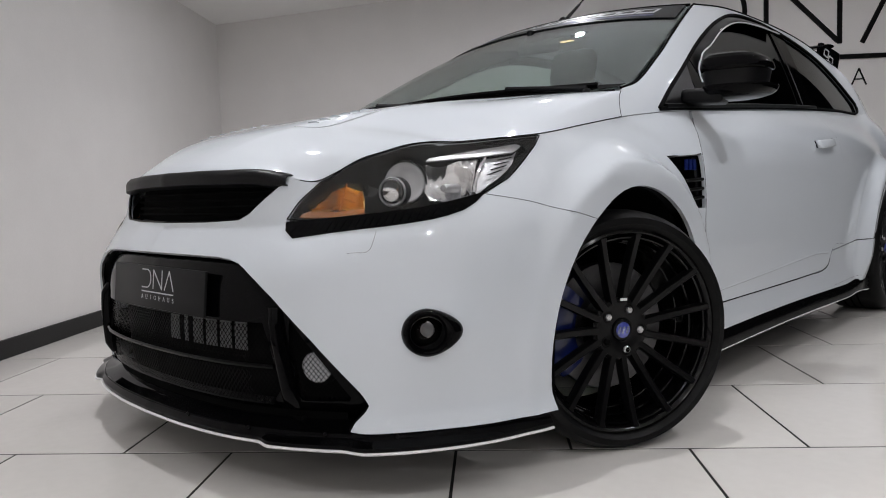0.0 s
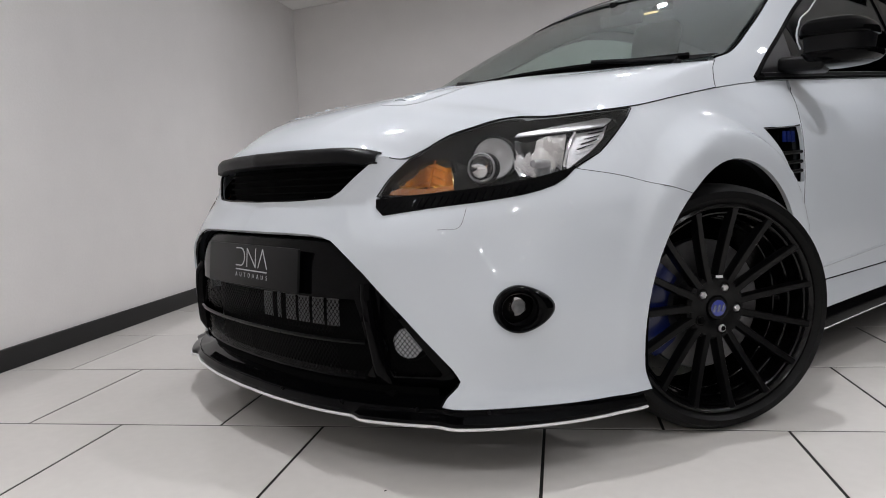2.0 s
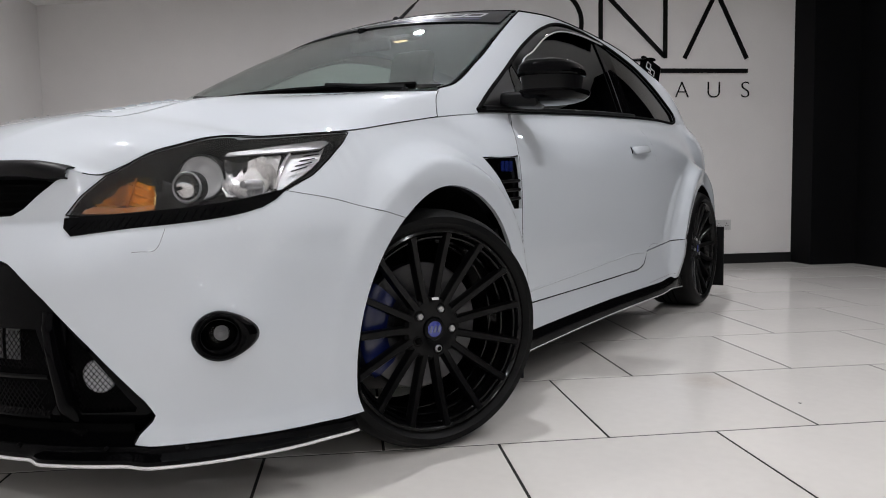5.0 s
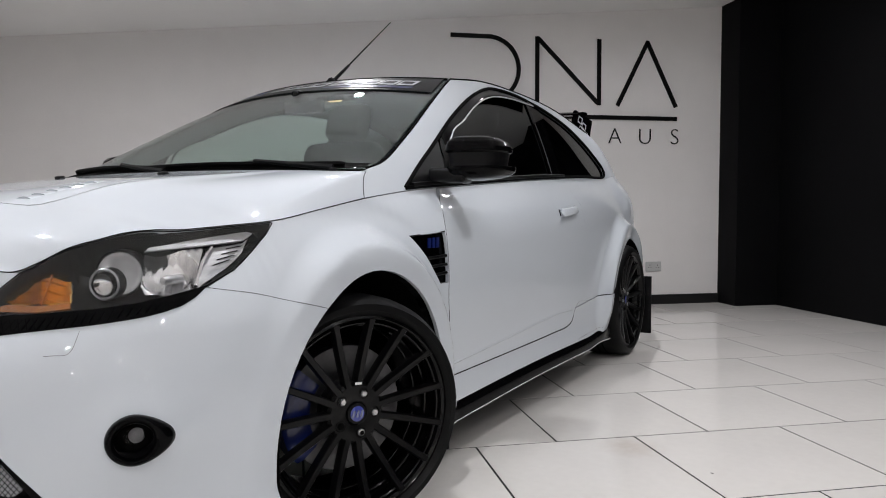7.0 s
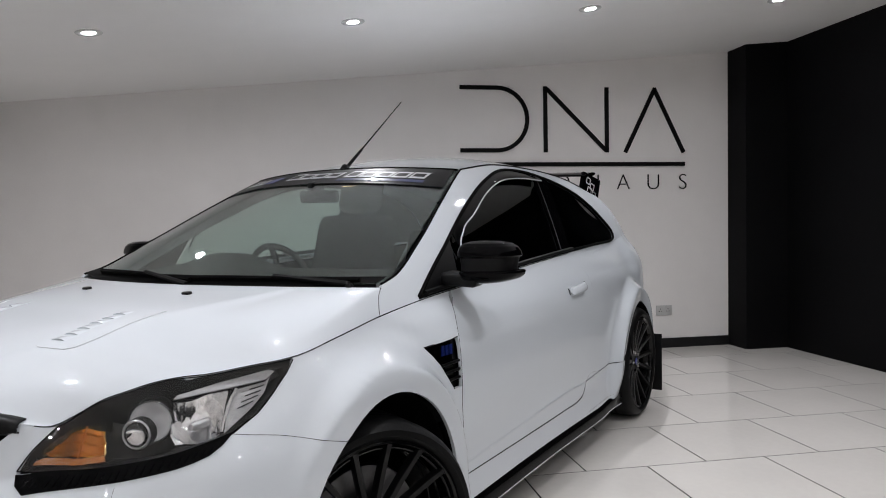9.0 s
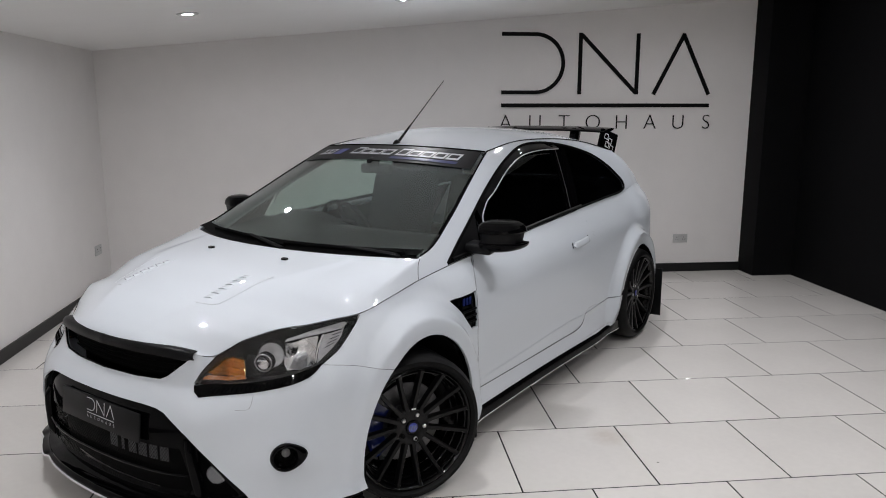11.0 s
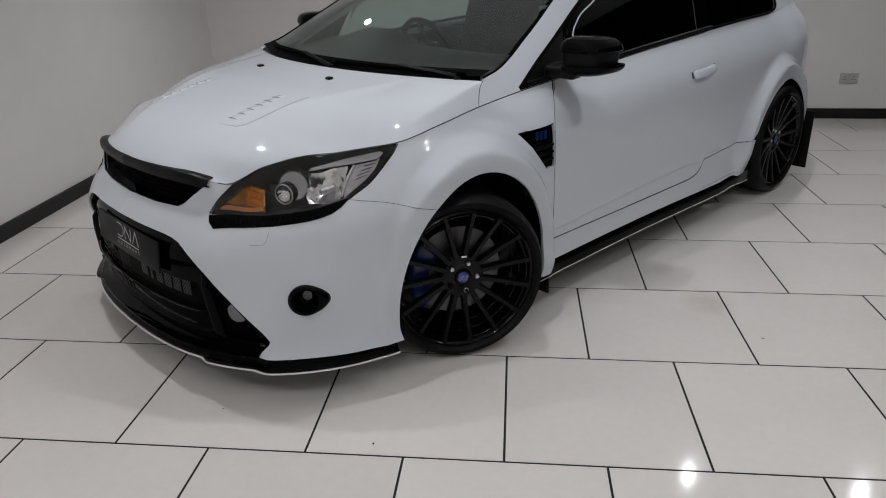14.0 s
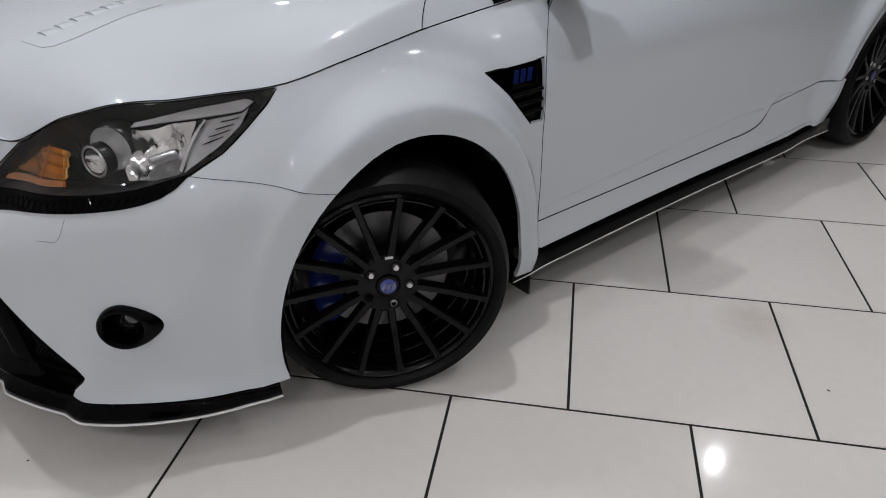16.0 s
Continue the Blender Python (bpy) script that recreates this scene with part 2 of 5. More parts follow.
def tube(name, pts, radius, material, parent, label="", sides=6, taper=1.0):
    """A round bar along points."""
    p = np.array(pts, float)
    tg = np.gradient(p, axis=0)
    tg /= np.linalg.norm(tg, axis=1)[:, None] + 1e-9
    up = np.array([0.3, 0.2, 1.0])
    verts, faces = [], []
    for k, (q, t) in enumerate(zip(p, tg)):
        a = np.cross(t, up)
        a /= np.linalg.norm(a) + 1e-9
        b = np.cross(t, a)
        r = radius * (1 + (taper - 1) * k / (len(p) - 1))
        for j in range(sides):
            w = 2 * math.pi * j / sides
            verts.append(q + r * (math.cos(w) * a + math.sin(w) * b))
    for k in range(len(p) - 1):
        for j in range(sides):
            i = (j + 1) % sides
            faces.append((k * sides + j, k * sides + i, (k + 1) * sides + i, (k + 1) * sides + j))
    faces.append(tuple(range(sides - 1, -1, -1)))
    faces.append(tuple(range((len(p) - 1) * sides, len(p) * sides)))
    return mesh(name, verts, faces, material, parent, label)


def inside(poly, pts):
    """Which points lie inside a polygon."""
    poly, pts = np.array(poly), np.array(pts)
    res = np.zeros(len(pts), bool)
    x, y = pts[:, 0], pts[:, 1]
    for (x0, y0), (x1, y1) in zip(poly, np.roll(poly, -1, axis=0)):
        c = (y0 > y) != (y1 > y)
        with np.errstate(divide="ignore", invalid="ignore"):
            res ^= c & (x < (x1 - x0) * (y - y0) / (y1 - y0) + x0)
    return res


def loop(poly, h):
    """A closed outline with points every h or so, its corners kept."""
    out = []
    poly = [tuple(p) for p in poly]
    for a, b in zip(poly, poly[1:] + poly[:1]):
        n = max(1, round(math.dist(a, b) / h))
        out += [(a[0] + (b[0] - a[0]) * k / n, a[1] + (b[1] - a[1]) * k / n) for k in range(n)]
    return out


def sheet(outline, holes, h):
    """Triangles that fill a flat outline with holes, on an even lattice of step h."""
    from mathutils import geometry
    loops = [loop(outline, h)] + [loop(q, h) for q in holes]
    pts, edges = [], []
    for lp in loops:
        k = len(pts)
        pts += lp
        edges += [(k + i, k + (i + 1) % len(lp)) for i in range(len(lp))]
    rim = np.array(pts)
    lo, hi = rim.min(0), rim.max(0)
    gx, gy = np.meshgrid(np.arange(lo[0], hi[0], h), np.arange(lo[1], hi[1], h))
    gx[1::2] += h / 2
    g = np.stack([gx.ravel(), gy.ravel()], 1)
    keep = inside(loops[0], g)
    for lp in loops[1:]:
        keep &= ~inside(lp, g)
    g = g[keep]
    near = np.array([np.min(np.sum((rim - q) ** 2, axis=1)) for q in g]) if len(g) else np.zeros(0)
    g = g[near > (0.45 * h) ** 2] if len(g) else g
    allp = [Vector(p) for p in pts] + [Vector(p) for p in g]
    v, _, f, *_ = geometry.delaunay_2d_cdt(allp, edges, [], 0, 1e-5)
    v = np.array([(p.x, p.y) for p in v])
    f = np.array([q for q in f if len(q) == 3])
    c = v[f].mean(1)
    ok = inside(loops[0], c)
    for lp in loops[1:]:
        ok &= ~inside(lp, c)
    return v, f[ok]


def shell(name, v, f, mapped, material, parent, thick=0.01, mirror=False, label="", out=None, flip_x=False):
    """A panel: flat triangles mapped onto a surface, given thickness inwards. mirror: both halves in one mesh."""
    p = mapped(v)
    f = np.array(f)
    if mirror:
        q = p * np.array([-1, 1, 1])
        f = np.r_[f, f[:, ::-1] + len(p)]
        p = np.r_[p, q]
        key, ids = {}, np.arange(len(p))
        for i, w in enumerate(p):
            if abs(w[0]) < 1e-4:
                k = (round(w[1], 4), round(w[2], 4))
                ids[i] = key.setdefault(k, i)
        f = ids[f]
    if flip_x:
        p = p * np.array([-1, 1, 1])
        f = f[:, ::-1]
    n = np.cross(p[f[:, 1]] - p[f[:, 0]], p[f[:, 2]] - p[f[:, 0]])
    mid = np.array(out if out is not None else (0, 1.2, 0.55))
    if np.sum(n * (p[f].mean(1) - mid)) < 0:
        f, n = f[:, ::-1], -n
    vn = np.zeros_like(p)
    for k in range(3):
        np.add.at(vn, f[:, k], n)
    vn /= np.linalg.norm(vn, axis=1)[:, None] + 1e-12
    m = len(p)
    faces = [tuple(t) for t in f] + [tuple(t[::-1] + m) for t in f]
    count = {}
    for a, b, c in f:
        for e in ((a, b), (b, c), (c, a)):
            count[e] = count.get(e, 0) + 1
    faces += [(b, a, a + m, b + m) for a, b in count if (b, a) not in count]
    return mesh(name, np.r_[p, p - thick * vn], faces, material, parent, label)


def lattice(name, fn, nu, nv, material, parent, thick=0.008, label="", out=None):
    """A panel from a surface fn(u, v), u and v arrays in 0..1."""
    u, v = np.meshgrid(np.linspace(0, 1, nu), np.linspace(0, 1, nv))
    p = fn(u.ravel(), v.ravel())
    f = []
    for j in range(nv - 1):
        for i in range(nu - 1):
            a = j * nu + i
            f += [(a, a + 1, a + nu + 1), (a, a + nu + 1, a + nu)]
    return shell(name, np.arange(len(p)), f, lambda ids: p, material, parent, thick, label=label, out=out)


# ---- the room ----
def slab(name, sx, sy, sz, at, material, label, category, bevel=0.0, kind="structure"):
    return tagged(part(name, box_bm(sx, sy, sz, (0, 0, 0), bevel), material, None, smooth=False, matrix=pose(*at)), label, category, kind=kind)


wide, deep = RIGHT - LEFT, BACK - FRONT
mx, my = (RIGHT + LEFT) / 2, (BACK + FRONT) / 2
slab("wall_west", 0.2, deep + 0.4, 3.2, (LEFT - 0.1, my, 1.6), WALL, "plain matt white painted showroom side wall", "wall")
slab("wall_north", wide + 0.4, 0.2, 3.2, (mx, BACK + 0.1, 1.6), WALL, "matt white back wall carrying the black sign", "wall")
slab("wall_east", 0.2, deep + 0.4, 3.2, (RIGHT + 0.1, my, 1.6), BLACKWALL, "matt black painted side wall", "wall")
slab("wall_south", wide + 0.4, 0.2, 3.2, (mx, FRONT - 0.1, 1.6), WALL, "plain white wall closing the showroom", "wall")
slab("pillar", 0.40, 0.28, 3.0, (3.60, 3.945, 1.5), BLACKWALL, "matt black square corner pillar beside the white wall", "pillar")
slab("baseboard_west", 0.018, deep, 0.085, (LEFT + 0.009, my, 0.0425), SKIRT, "black painted skirting board along the white wall", "skirting", 0.003)
slab("baseboard_north", 3.40 - LEFT - 0.018, 0.018, 0.085, ((3.40 + LEFT + 0.018) / 2, BACK - 0.009, 0.0425), SKIRT,
     "black painted skirting board under the sign wall", "skirting", 0.003)
cv = []
for x in (LEFT - 0.2, RIGHT + 0.2):
    for y in (FRONT - 0.2, BACK + 0.2):
        cv += [(x, y, ceil_z(x)), (x, y, ceil_z(x) + 0.25)]
tagged(mesh("ceiling", cv, [(0, 2, 6, 4), (1, 5, 7, 3), (0, 1, 3, 2), (4, 6, 7, 5), (0, 4, 5, 1), (2, 3, 7, 6)], CEIL, smooth=False),
       "white plastered ceiling with recessed downlights", "ceiling", kind="structure")


def downlight(x, y):
    """A recessed round fitting: white bezel, bright lens, and its light."""
    tilt = math.degrees(math.atan(0.0872))
    base = empty("ceiling_downlight", pose(x, y, ceil_z(x), 0, -tilt, 0))
    v, f = lathe([(0.033, -0.002), (0.043, -0.007), (0.064, -0.007), (0.070, -0.003), (0.070, 0.004), (0.033, 0.004)], 40, "z", True)
    mesh("bezel", v, f, SOCKET, base, "white round bezel")
    v, f = lathe([(0.0005, -0.001), (0.018, -0.0015), (0.033, -0.002)], 32, "z")
    mesh("lens", v, f, LAMPGLOW, base, "bright white lens")
    tagged(base, "round white recessed ceiling downlight, switched on", "downlight", "ceiling downlights")
    for name, power, cone, blend in (("downlight_beam", LAMP_POWER, 124, 1.0), ("downlight_spill", LAMP_SPILL, 178, 0.4)):
        lamp = bpy.data.lights.new(name, "SPOT")
        lamp.energy, lamp.color, lamp.spot_size, lamp.spot_blend, lamp.shadow_soft_size = power, (0.955, 0.957, 1.0), radians(cone), blend, 0.014
        new(name, lamp).matrix_basis = pose(x, y, ceil_z(x) - 0.03)


for x, y in LAMPS:
    downlight(x, y)


# ---- the sign on the back wall ----
def bars(name, polys, depth, material, parent, m, label=""):
    """Flat strokes, each a closed outline in the sign's plane, given depth."""
    bm = bmesh.new()
    for poly in polys:
        front = [bm.verts.new((x, -depth, z)) for x, z in poly]
        back = [bm.verts.new((x, 0, z)) for x, z in poly]
        bm.faces.new(front)
        bm.faces.new(back[::-1])
        for i in range(len(poly)):
            j = (i + 1) % len(poly)
            bm.faces.new((front[i], back[i], back[j], front[j]))
    return part(name, bm, material, parent, label, smooth=False, matrix=m)


def stroke(a, b, w):
    """A straight bar between two points."""
    a, b = np.array(a, float), np.array(b, float)
    t = (b - a) / np.linalg.norm(b - a)
    n = np.array([-t[1], t[0]]) * w / 2
    return [tuple(a + n), tuple(b + n), tuple(b - n), tuple(a - n)]


def hook(x0, x1, z0, z1, w):
    """An open bow: two level bars joined by a half round."""
    r = (z1 - z0) / 2
    cx, cz = x1 - r, (z0 + z1) / 2
    quads = [[(x0, z1 - w), (x0, z1), (cx, z1), (cx, z1 - w)], [(x0, z0), (x0, z0 + w), (cx, z0 + w), (cx, z0)]]
    n = 24
    for k in range(n):
        a, b = (math.pi / 2 - math.pi * k / n, math.pi / 2 - math.pi * (k + 1) / n)
        quads.append([(cx + (r - w) * math.cos(a), cz + (r - w) * math.sin(a)), (cx + r * math.cos(a), cz + r * math.sin(a)),
                      (cx + r * math.cos(b), cz + r * math.sin(b)), (cx + (r - w) * math.cos(b), cz + (r - w) * math.sin(b))])
    return quads


def emblem(parent, material, w, h, depth, m, small):
    """The sign's shapes: a bow, a zigzag, a chevron, a rule below them, and a row of small marks."""
    s = w / 2.03
    k = h / 0.56
    t = 0.034 * k
    bars("bow_shape", hook(0, 0.60 * s, 0, h, t), depth, material, parent, m)
    zig = [stroke((0.745 * s, 0), (0.745 * s, h), t), stroke((0.745 * s + t * 0.3, h - t * 0.5), (1.29 * s, t * 0.5), t), stroke((1.30 * s, 0), (1.30 * s, h), t)]
    bars("zigzag_shape", zig, depth, material, parent, m)
    bars("chevron_shape", [stroke((1.47 * s, 0), (1.75 * s, h), t), stroke((1.74 * s, h), (2.02 * s, 0), t)], depth, material, parent, m)
    bars("rule", [[(0, -0.12 * k), (0, -0.085 * k), (w, -0.085 * k), (w, -0.12 * k)]], depth, material, parent, m)
    word = "AUTOHAUS"
    for i, ch in enumerate(word):
        cu = bpy.data.curves.new("letter", "FONT")
        cu.body, cu.size, cu.align_x, cu.extrude, cu.offset = ch, 0.200 * k, "CENTER", depth * 0.3, -0.0045 * k
        tmp = bpy.data.objects.new("letter", cu)
        me = bpy.data.meshes.new_from_object(tmp)
        bpy.data.objects.remove(tmp)
        me.transform(Matrix.Rotation(math.pi / 2, 4, "X"))
        me.transform(Matrix.Translation(((0.045 + 0.2812 * i) * s, -depth * 0.3, -0.326 * k)))
        me.materials.clear()
        me.materials.append(material)
        ob = new("letter", me)
        ob.parent = parent
        if m is not None:
            ob.matrix_basis = m


sign = empty("wall_sign", pose(0.945, BACK, 1.735))
emblem(sign, SIGNBLACK, 2.03, 0.56, 0.014, None, False)
tagged(sign, "raised black emblem with rule and thin lettering on white wall", "sign")


def wall_socket(m):
    base = empty("wall_socket", m)
    part("plate", box_bm(0.147, 0.010, 0.087, (0, -0.005, 0), 0.003), SOCKET, base)
    for x in (-0.036, 0.036):
        bm = bmesh.new()
        for dx, dz, sx, sz in ((0, 0.012, 0.005, 0.009), (-0.011, -0.008, 0.008, 0.004), (0.011, -0.008, 0.008, 0.004)):
            box_bm(sx, 0.002, sz, (x + dx, -0.0105, dz), 0, bm=bm)
        part("pin_holes", bm, MATT, base, "dark pin holes", smooth=False)
        part("switch", box_bm(0.010, 0.005, 0.016, (x * 0.45, -0.0115, 0.026), 0.001), SOCKET, base)
    tagged(base, "white plastic double wall socket above the black skirting", "socket", "wall sockets")


wall_socket(pose(2.77, BACK, 0.335))
wall_socket(pose(LEFT, 3.79, 0.385, 0, 0, 90))

# ---- the car: its shape ----
CAR = pose(-0.835, 0.620, 0, 0, 0, -40.69)
AXLE, BASE, HUBX, HUBZ, TYRE = 0.0, 2.645, 0.888, 0.316, 0.312
PLAN = [(0, -.885), (.2, -.876), (.4, -.84), (.55, -.775), (.67, -.69), (.76, -.58), (.835, -.45), (.872, -.32), (.884, -.15), (.886, .1),
        (.886, .5), (.886, 1.2), (.888, 1.9), (.884, 2.2), (.868, 2.5), (.84, 2.75), (.828, 2.95), (.786, 3.15), (.695, 3.32), (.5, 3.43), (.3, 3.47), (0, 3.48)]
PL = hermite(PLAN, 900)
PT = np.gradient(PL, axis=0)
PT /= np.linalg.norm(PT, axis=1)[:, None]
PN = np.stack([PT[:, 1], -PT[:, 0]], 1)
PS = np.r_[0, np.cumsum(np.linalg.norm(np.diff(PL, axis=0), axis=1))]


def foot(x, y):
    """Arc length along the plan curve nearest to a point, and how far outside the curve the point is."""
    i = int(np.argmin(np.hypot(PL[:, 0] - x, PL[:, 1] - y)))
    return PS[i], float(np.dot(np.array([x, y]) - PL[i], PN[i]))


# side sections: setback from the plan curve against height
SECTIONS = [
    ((0, -.885), [(.1, -.02), (.2, -.005), (.35, 0), (.48, -.008), (.54, -.03), (.625, -.095), (.745, -.10)]),
    ((.45, -.82), [(.1, -.02), (.2, -.008), (.35, 0), (.5, -.015), (.56, -.05), (.625, -.108), (.735, -.13)]),
    ((.67, -.69), [(.1, -.01), (.17, 0), (.35, 0), (.5, -.01), (.58, -.04), (.65, -.085), (.72, -.14), (.79, -.19)]),
    ((.835, -.45), [(.1, -.01), (.17, -.004), (.35, 0), (.5, 0), (.6, -.02), (.672, -.045), (.75, -.09), (.82, -.15)]),
    ((.884, -.15), [(.1, -.01), (.35, 0), (.6, -.004), (.7, -.018), (.78, -.06), (.82, -.10)]),
    ((.886, .5), [(.1, 0), (.2, 0), (.3, -.016), (.4, -.008), (.6, 0), (.76, -.008), (.84, -.03), (.9, -.085)]),
    ((.886, 1.2), [(.1, 0), (.2, 0), (.27, -.012), (.40, -.016), (.6, 0), (.75, 0), (.84, -.01), (.9, -.045), (.96, -.10)]),
    ((.888, 1.9), [(.1, 0), (.2, 0), (.3, -.016), (.6, 0), (.78, 0), (.87, -.015), (.93, -.055), (.99, -.12)]),
    ((.852, 2.65), [(.1, -.02), (.3, 0), (.7, 0), (.82, -.012), (.92, -.055), (1.04, -.13)]),
    ((.735, 3.2), [(.1, -.03), (.3, 0), (.6, 0), (.88, -.004), (.97, -.03), (1.05, -.10)]),
    ((0, 3.48), [(.1, -.03), (.3, 0), (.6, 0), (.85, -.02), (1.05, -.08)]),
]
# the upper edge of the lower body: bonnet front, headlamp, bonnet side, window sill, tail
EDGE = hermite([(0, -.79, .745), (.22, -.768, .743), (.40, -.715, .733), (.445, -.685, .720), (.475, -.65, .714), (.53, -.585, .757), (.58, -.525, .781), (.631, -.463, .799), (.67, -.39, .799), (.72, -.297, .807),
                (.776, -.198, .817), (.79, -.02, .846), (.787, .175, .876), (.79, .393, .902), (.785, .8, .930), (.775, 1.3, .962), (.763, 1.785, .988),
                (.745, 2.3, 1.010), (.715, 2.728, 1.022), (.69, 3.0, 1.05), (.63, 3.22, 1.055), (.45, 3.36, 1.05), (.2, 3.41, 1.05), (0, 3.42, 1.05)], 700)
ZG = np.arange(0.05, 1.2, 0.005)


def blur(a, sigma, axis):
    n = int(3 * sigma) + 1
    k = np.exp(-0.5 * (np.arange(-n, n + 1) / sigma) ** 2)
    k /= k.sum()
    pad = [(0, 0), (0, 0)]
    pad[axis] = (n, n)
    b = np.pad(a, pad, mode="edge")
    return np.apply_along_axis(lambda r: np.convolve(r, k, "valid"), axis, b)


def setback():
    """The table of setbacks: rows along the plan curve, columns over the height."""
    ss = np.array([foot(*p)[0] for p, _ in SECTIONS])
    pr = np.array([np.interp(ZG, *zip(*prof)) for _, prof in SECTIONS])
    d = np.stack([np.interp(PS, ss, pr[:, k]) for k in range(len(ZG))], 1)
    d = blur(blur(d, 4, 1), 18, 0)
    y, z = PL[:, 1][:, None], ZG[None]
    side = step((PL[:, 0] - 0.5) / 0.25)[:, None]
    for cy, ry, rz, up in ((AXLE + .06, .365, .430, .050), (BASE - .022, .398, .425, .058)):
        r = np.hypot((y - cy) / ry, (z - .25) / rz)
        fade = 1 - 0.75 * step((cy - y - 0.16) / 0.25) if cy < 1 else 1.0
        # a flat lip, a crisp crest, then a hollow slope back to the flank
        crest = 1.165 if cy < 1 else 1.19
        fall = np.clip(1 - (r - crest) / (.135 if cy < 1 else .14), 0, 1)
        swell = np.where(r < crest, 1 - .16 * np.clip((crest - .035 - r) / .12, 0, 1), fall ** 1.5)
        d = d + up * swell * side * fade * step((z - (0.05 if cy < 1 else 0.14)) / 0.2)
        if cy < 1:
            d = d - .007 * np.exp(-((r - 1.42) / .09) ** 2) * side * fade * step((z - 0.45) / 0.2)
    # the bumper swells round the fog lamp and turns out at its foot
    reach = np.hypot((PS[:, None] - .856) / .125, (z - .372) / .092)
    d = d + .024 * np.exp(-reach ** 3)
    nose = step((PS[:, None] - .66) / .06) * (1 - step((PS[:, None] - 1.22) / .1))
    d = d + .020 * np.clip(1 - (z - .165) / .050, 0, 1) ** 1.5 * nose
    # meet the upper edge exactly
    eo = np.array([foot(p[0], p[1]) for p in EDGE])
    order = np.argsort(eo[:, 0])
    off = np.interp(PS, eo[order, 0], eo[order, 1])
    ze = np.interp(PS, eo[order, 0], EDGE[order, 2])
    for i in range(len(PS)):
        now = np.interp(ze[i], ZG, d[i])
        d[i] += (off[i] - now) * step((ZG - (ze[i] - 0.22)) / 0.22)
    return d, ze


DT, ZEDGE = setback()


def belt(sz, extra=0.0):
    """Points of the lower body at arc length s and height z."""
    sz = np.atleast_2d(np.array(sz, float))
    s, z = np.abs(sz[:, 0]), sz[:, 1]
    fi = np.interp(s, PS, np.arange(len(PS)))
    i = np.clip(fi.astype(int), 0, len(PS) - 2)
    a = fi - i
    k = np.clip((z - ZG[0]) / 0.005, 0, len(ZG) - 1.001)
    j = k.astype(int)
    b = k - j
    d = (1 - a) * ((1 - b) * DT[i, j] + b * DT[i, j + 1]) + a * ((1 - b) * DT[i + 1, j] + b * DT[i + 1, j + 1]) + extra
    c = PL[i] * (1 - a)[:, None] + PL[i + 1] * a[:, None]
    n = PN[i] * (1 - a)[:, None] + PN[i + 1] * a[:, None]
    x = (c[:, 0] + n[:, 0] * d) * np.where(sz[:, 0] < 0, -1, 1)
    x = np.where(s < 1e-6, 0, x)
    return np.stack([x, c[:, 1] + n[:, 1] * d, z], 1)


def S(x, y):
    return foot(x, y)[0]


def sy(y):
    """Arc length of the flank at y."""
    m = (PL[:, 0] > 0.55)
    return float(np.interp(y, PL[m, 1], PS[m]))


def zedge(s):
    return float(np.interp(s, PS, ZEDGE))


def arch(cy, rz, ry, z0, n=40, cz=HUBZ):
    """An arch outline in (s, z), from its front foot over the top to its rear foot."""
    a0 = math.asin((z0 - cz) / rz)
    ang = np.linspace(math.pi - a0, a0, n)
    return [(sy(cy + ry * math.cos(t)), cz + rz * math.sin(t)) for t in ang]


# ---- the car: panels ----
car = empty("car", CAR)
tagged(car, "white three-door hot hatchback with black wheels on a tiled showroom floor", "car")
LOWZ = 0.165
AF = arch(AXLE + .060, 0.430, 0.365, LOWZ, cz=.25)
AR = arch(BASE - .022, 0.425, 0.398, LOWZ, cz=.25)
sArchF = AF[0][0]
seam_end = (sy(AXLE + .06 - .365 * math.sqrt(1 - ((.603 - .25) / .430) ** 2)), .603)
seam = [(S(.798, -.41), .672), (S(.85, -.30), .648), (S(.882, -.22), .622), seam_end]
cut = [p for p in AF if p[1] < .595 and p[0] < sy(0)]
LAMP_LOW = [tuple(p) for p in hermite([(S(.450, -.725), .622), (S(.56, -.645), .630), (S(.68, -.535), .645), (S(.798, -.41), .676)], 14)]
LAMP_UP = [(s, z - 0.004) for s, z in [(S(*p[:2]), p[2]) for p in EDGE if (p[0] > .478 and p[1] > -.66 and p[1] < -.198 and p[0] < .79)]]
LAMP_IN = [tuple(p) for p in hermite([(S(.450, -.725), .628), (S(.462, -.700), .665), (LAMP_UP[0][0], LAMP_UP[0][1])], 10)]
LAMP_SIDE = [(1.240, .787), (1.180, .746), (1.110, .706)]
STRIP = LAMP_LOW[::-1] + [(S(.462, -.735), .602)] + [tuple(p) for p in hermite([(.530, .586), (.673, .601), (.80, .611), (.90, .624), (.967, .641), (S(.798, -.41), .674)], 14)][:-1]
FRONT_EDGE = [(S(*p[:2]), p[2] - 0.003) for p in EDGE if p[1] < -.62 and p[0] < .478]

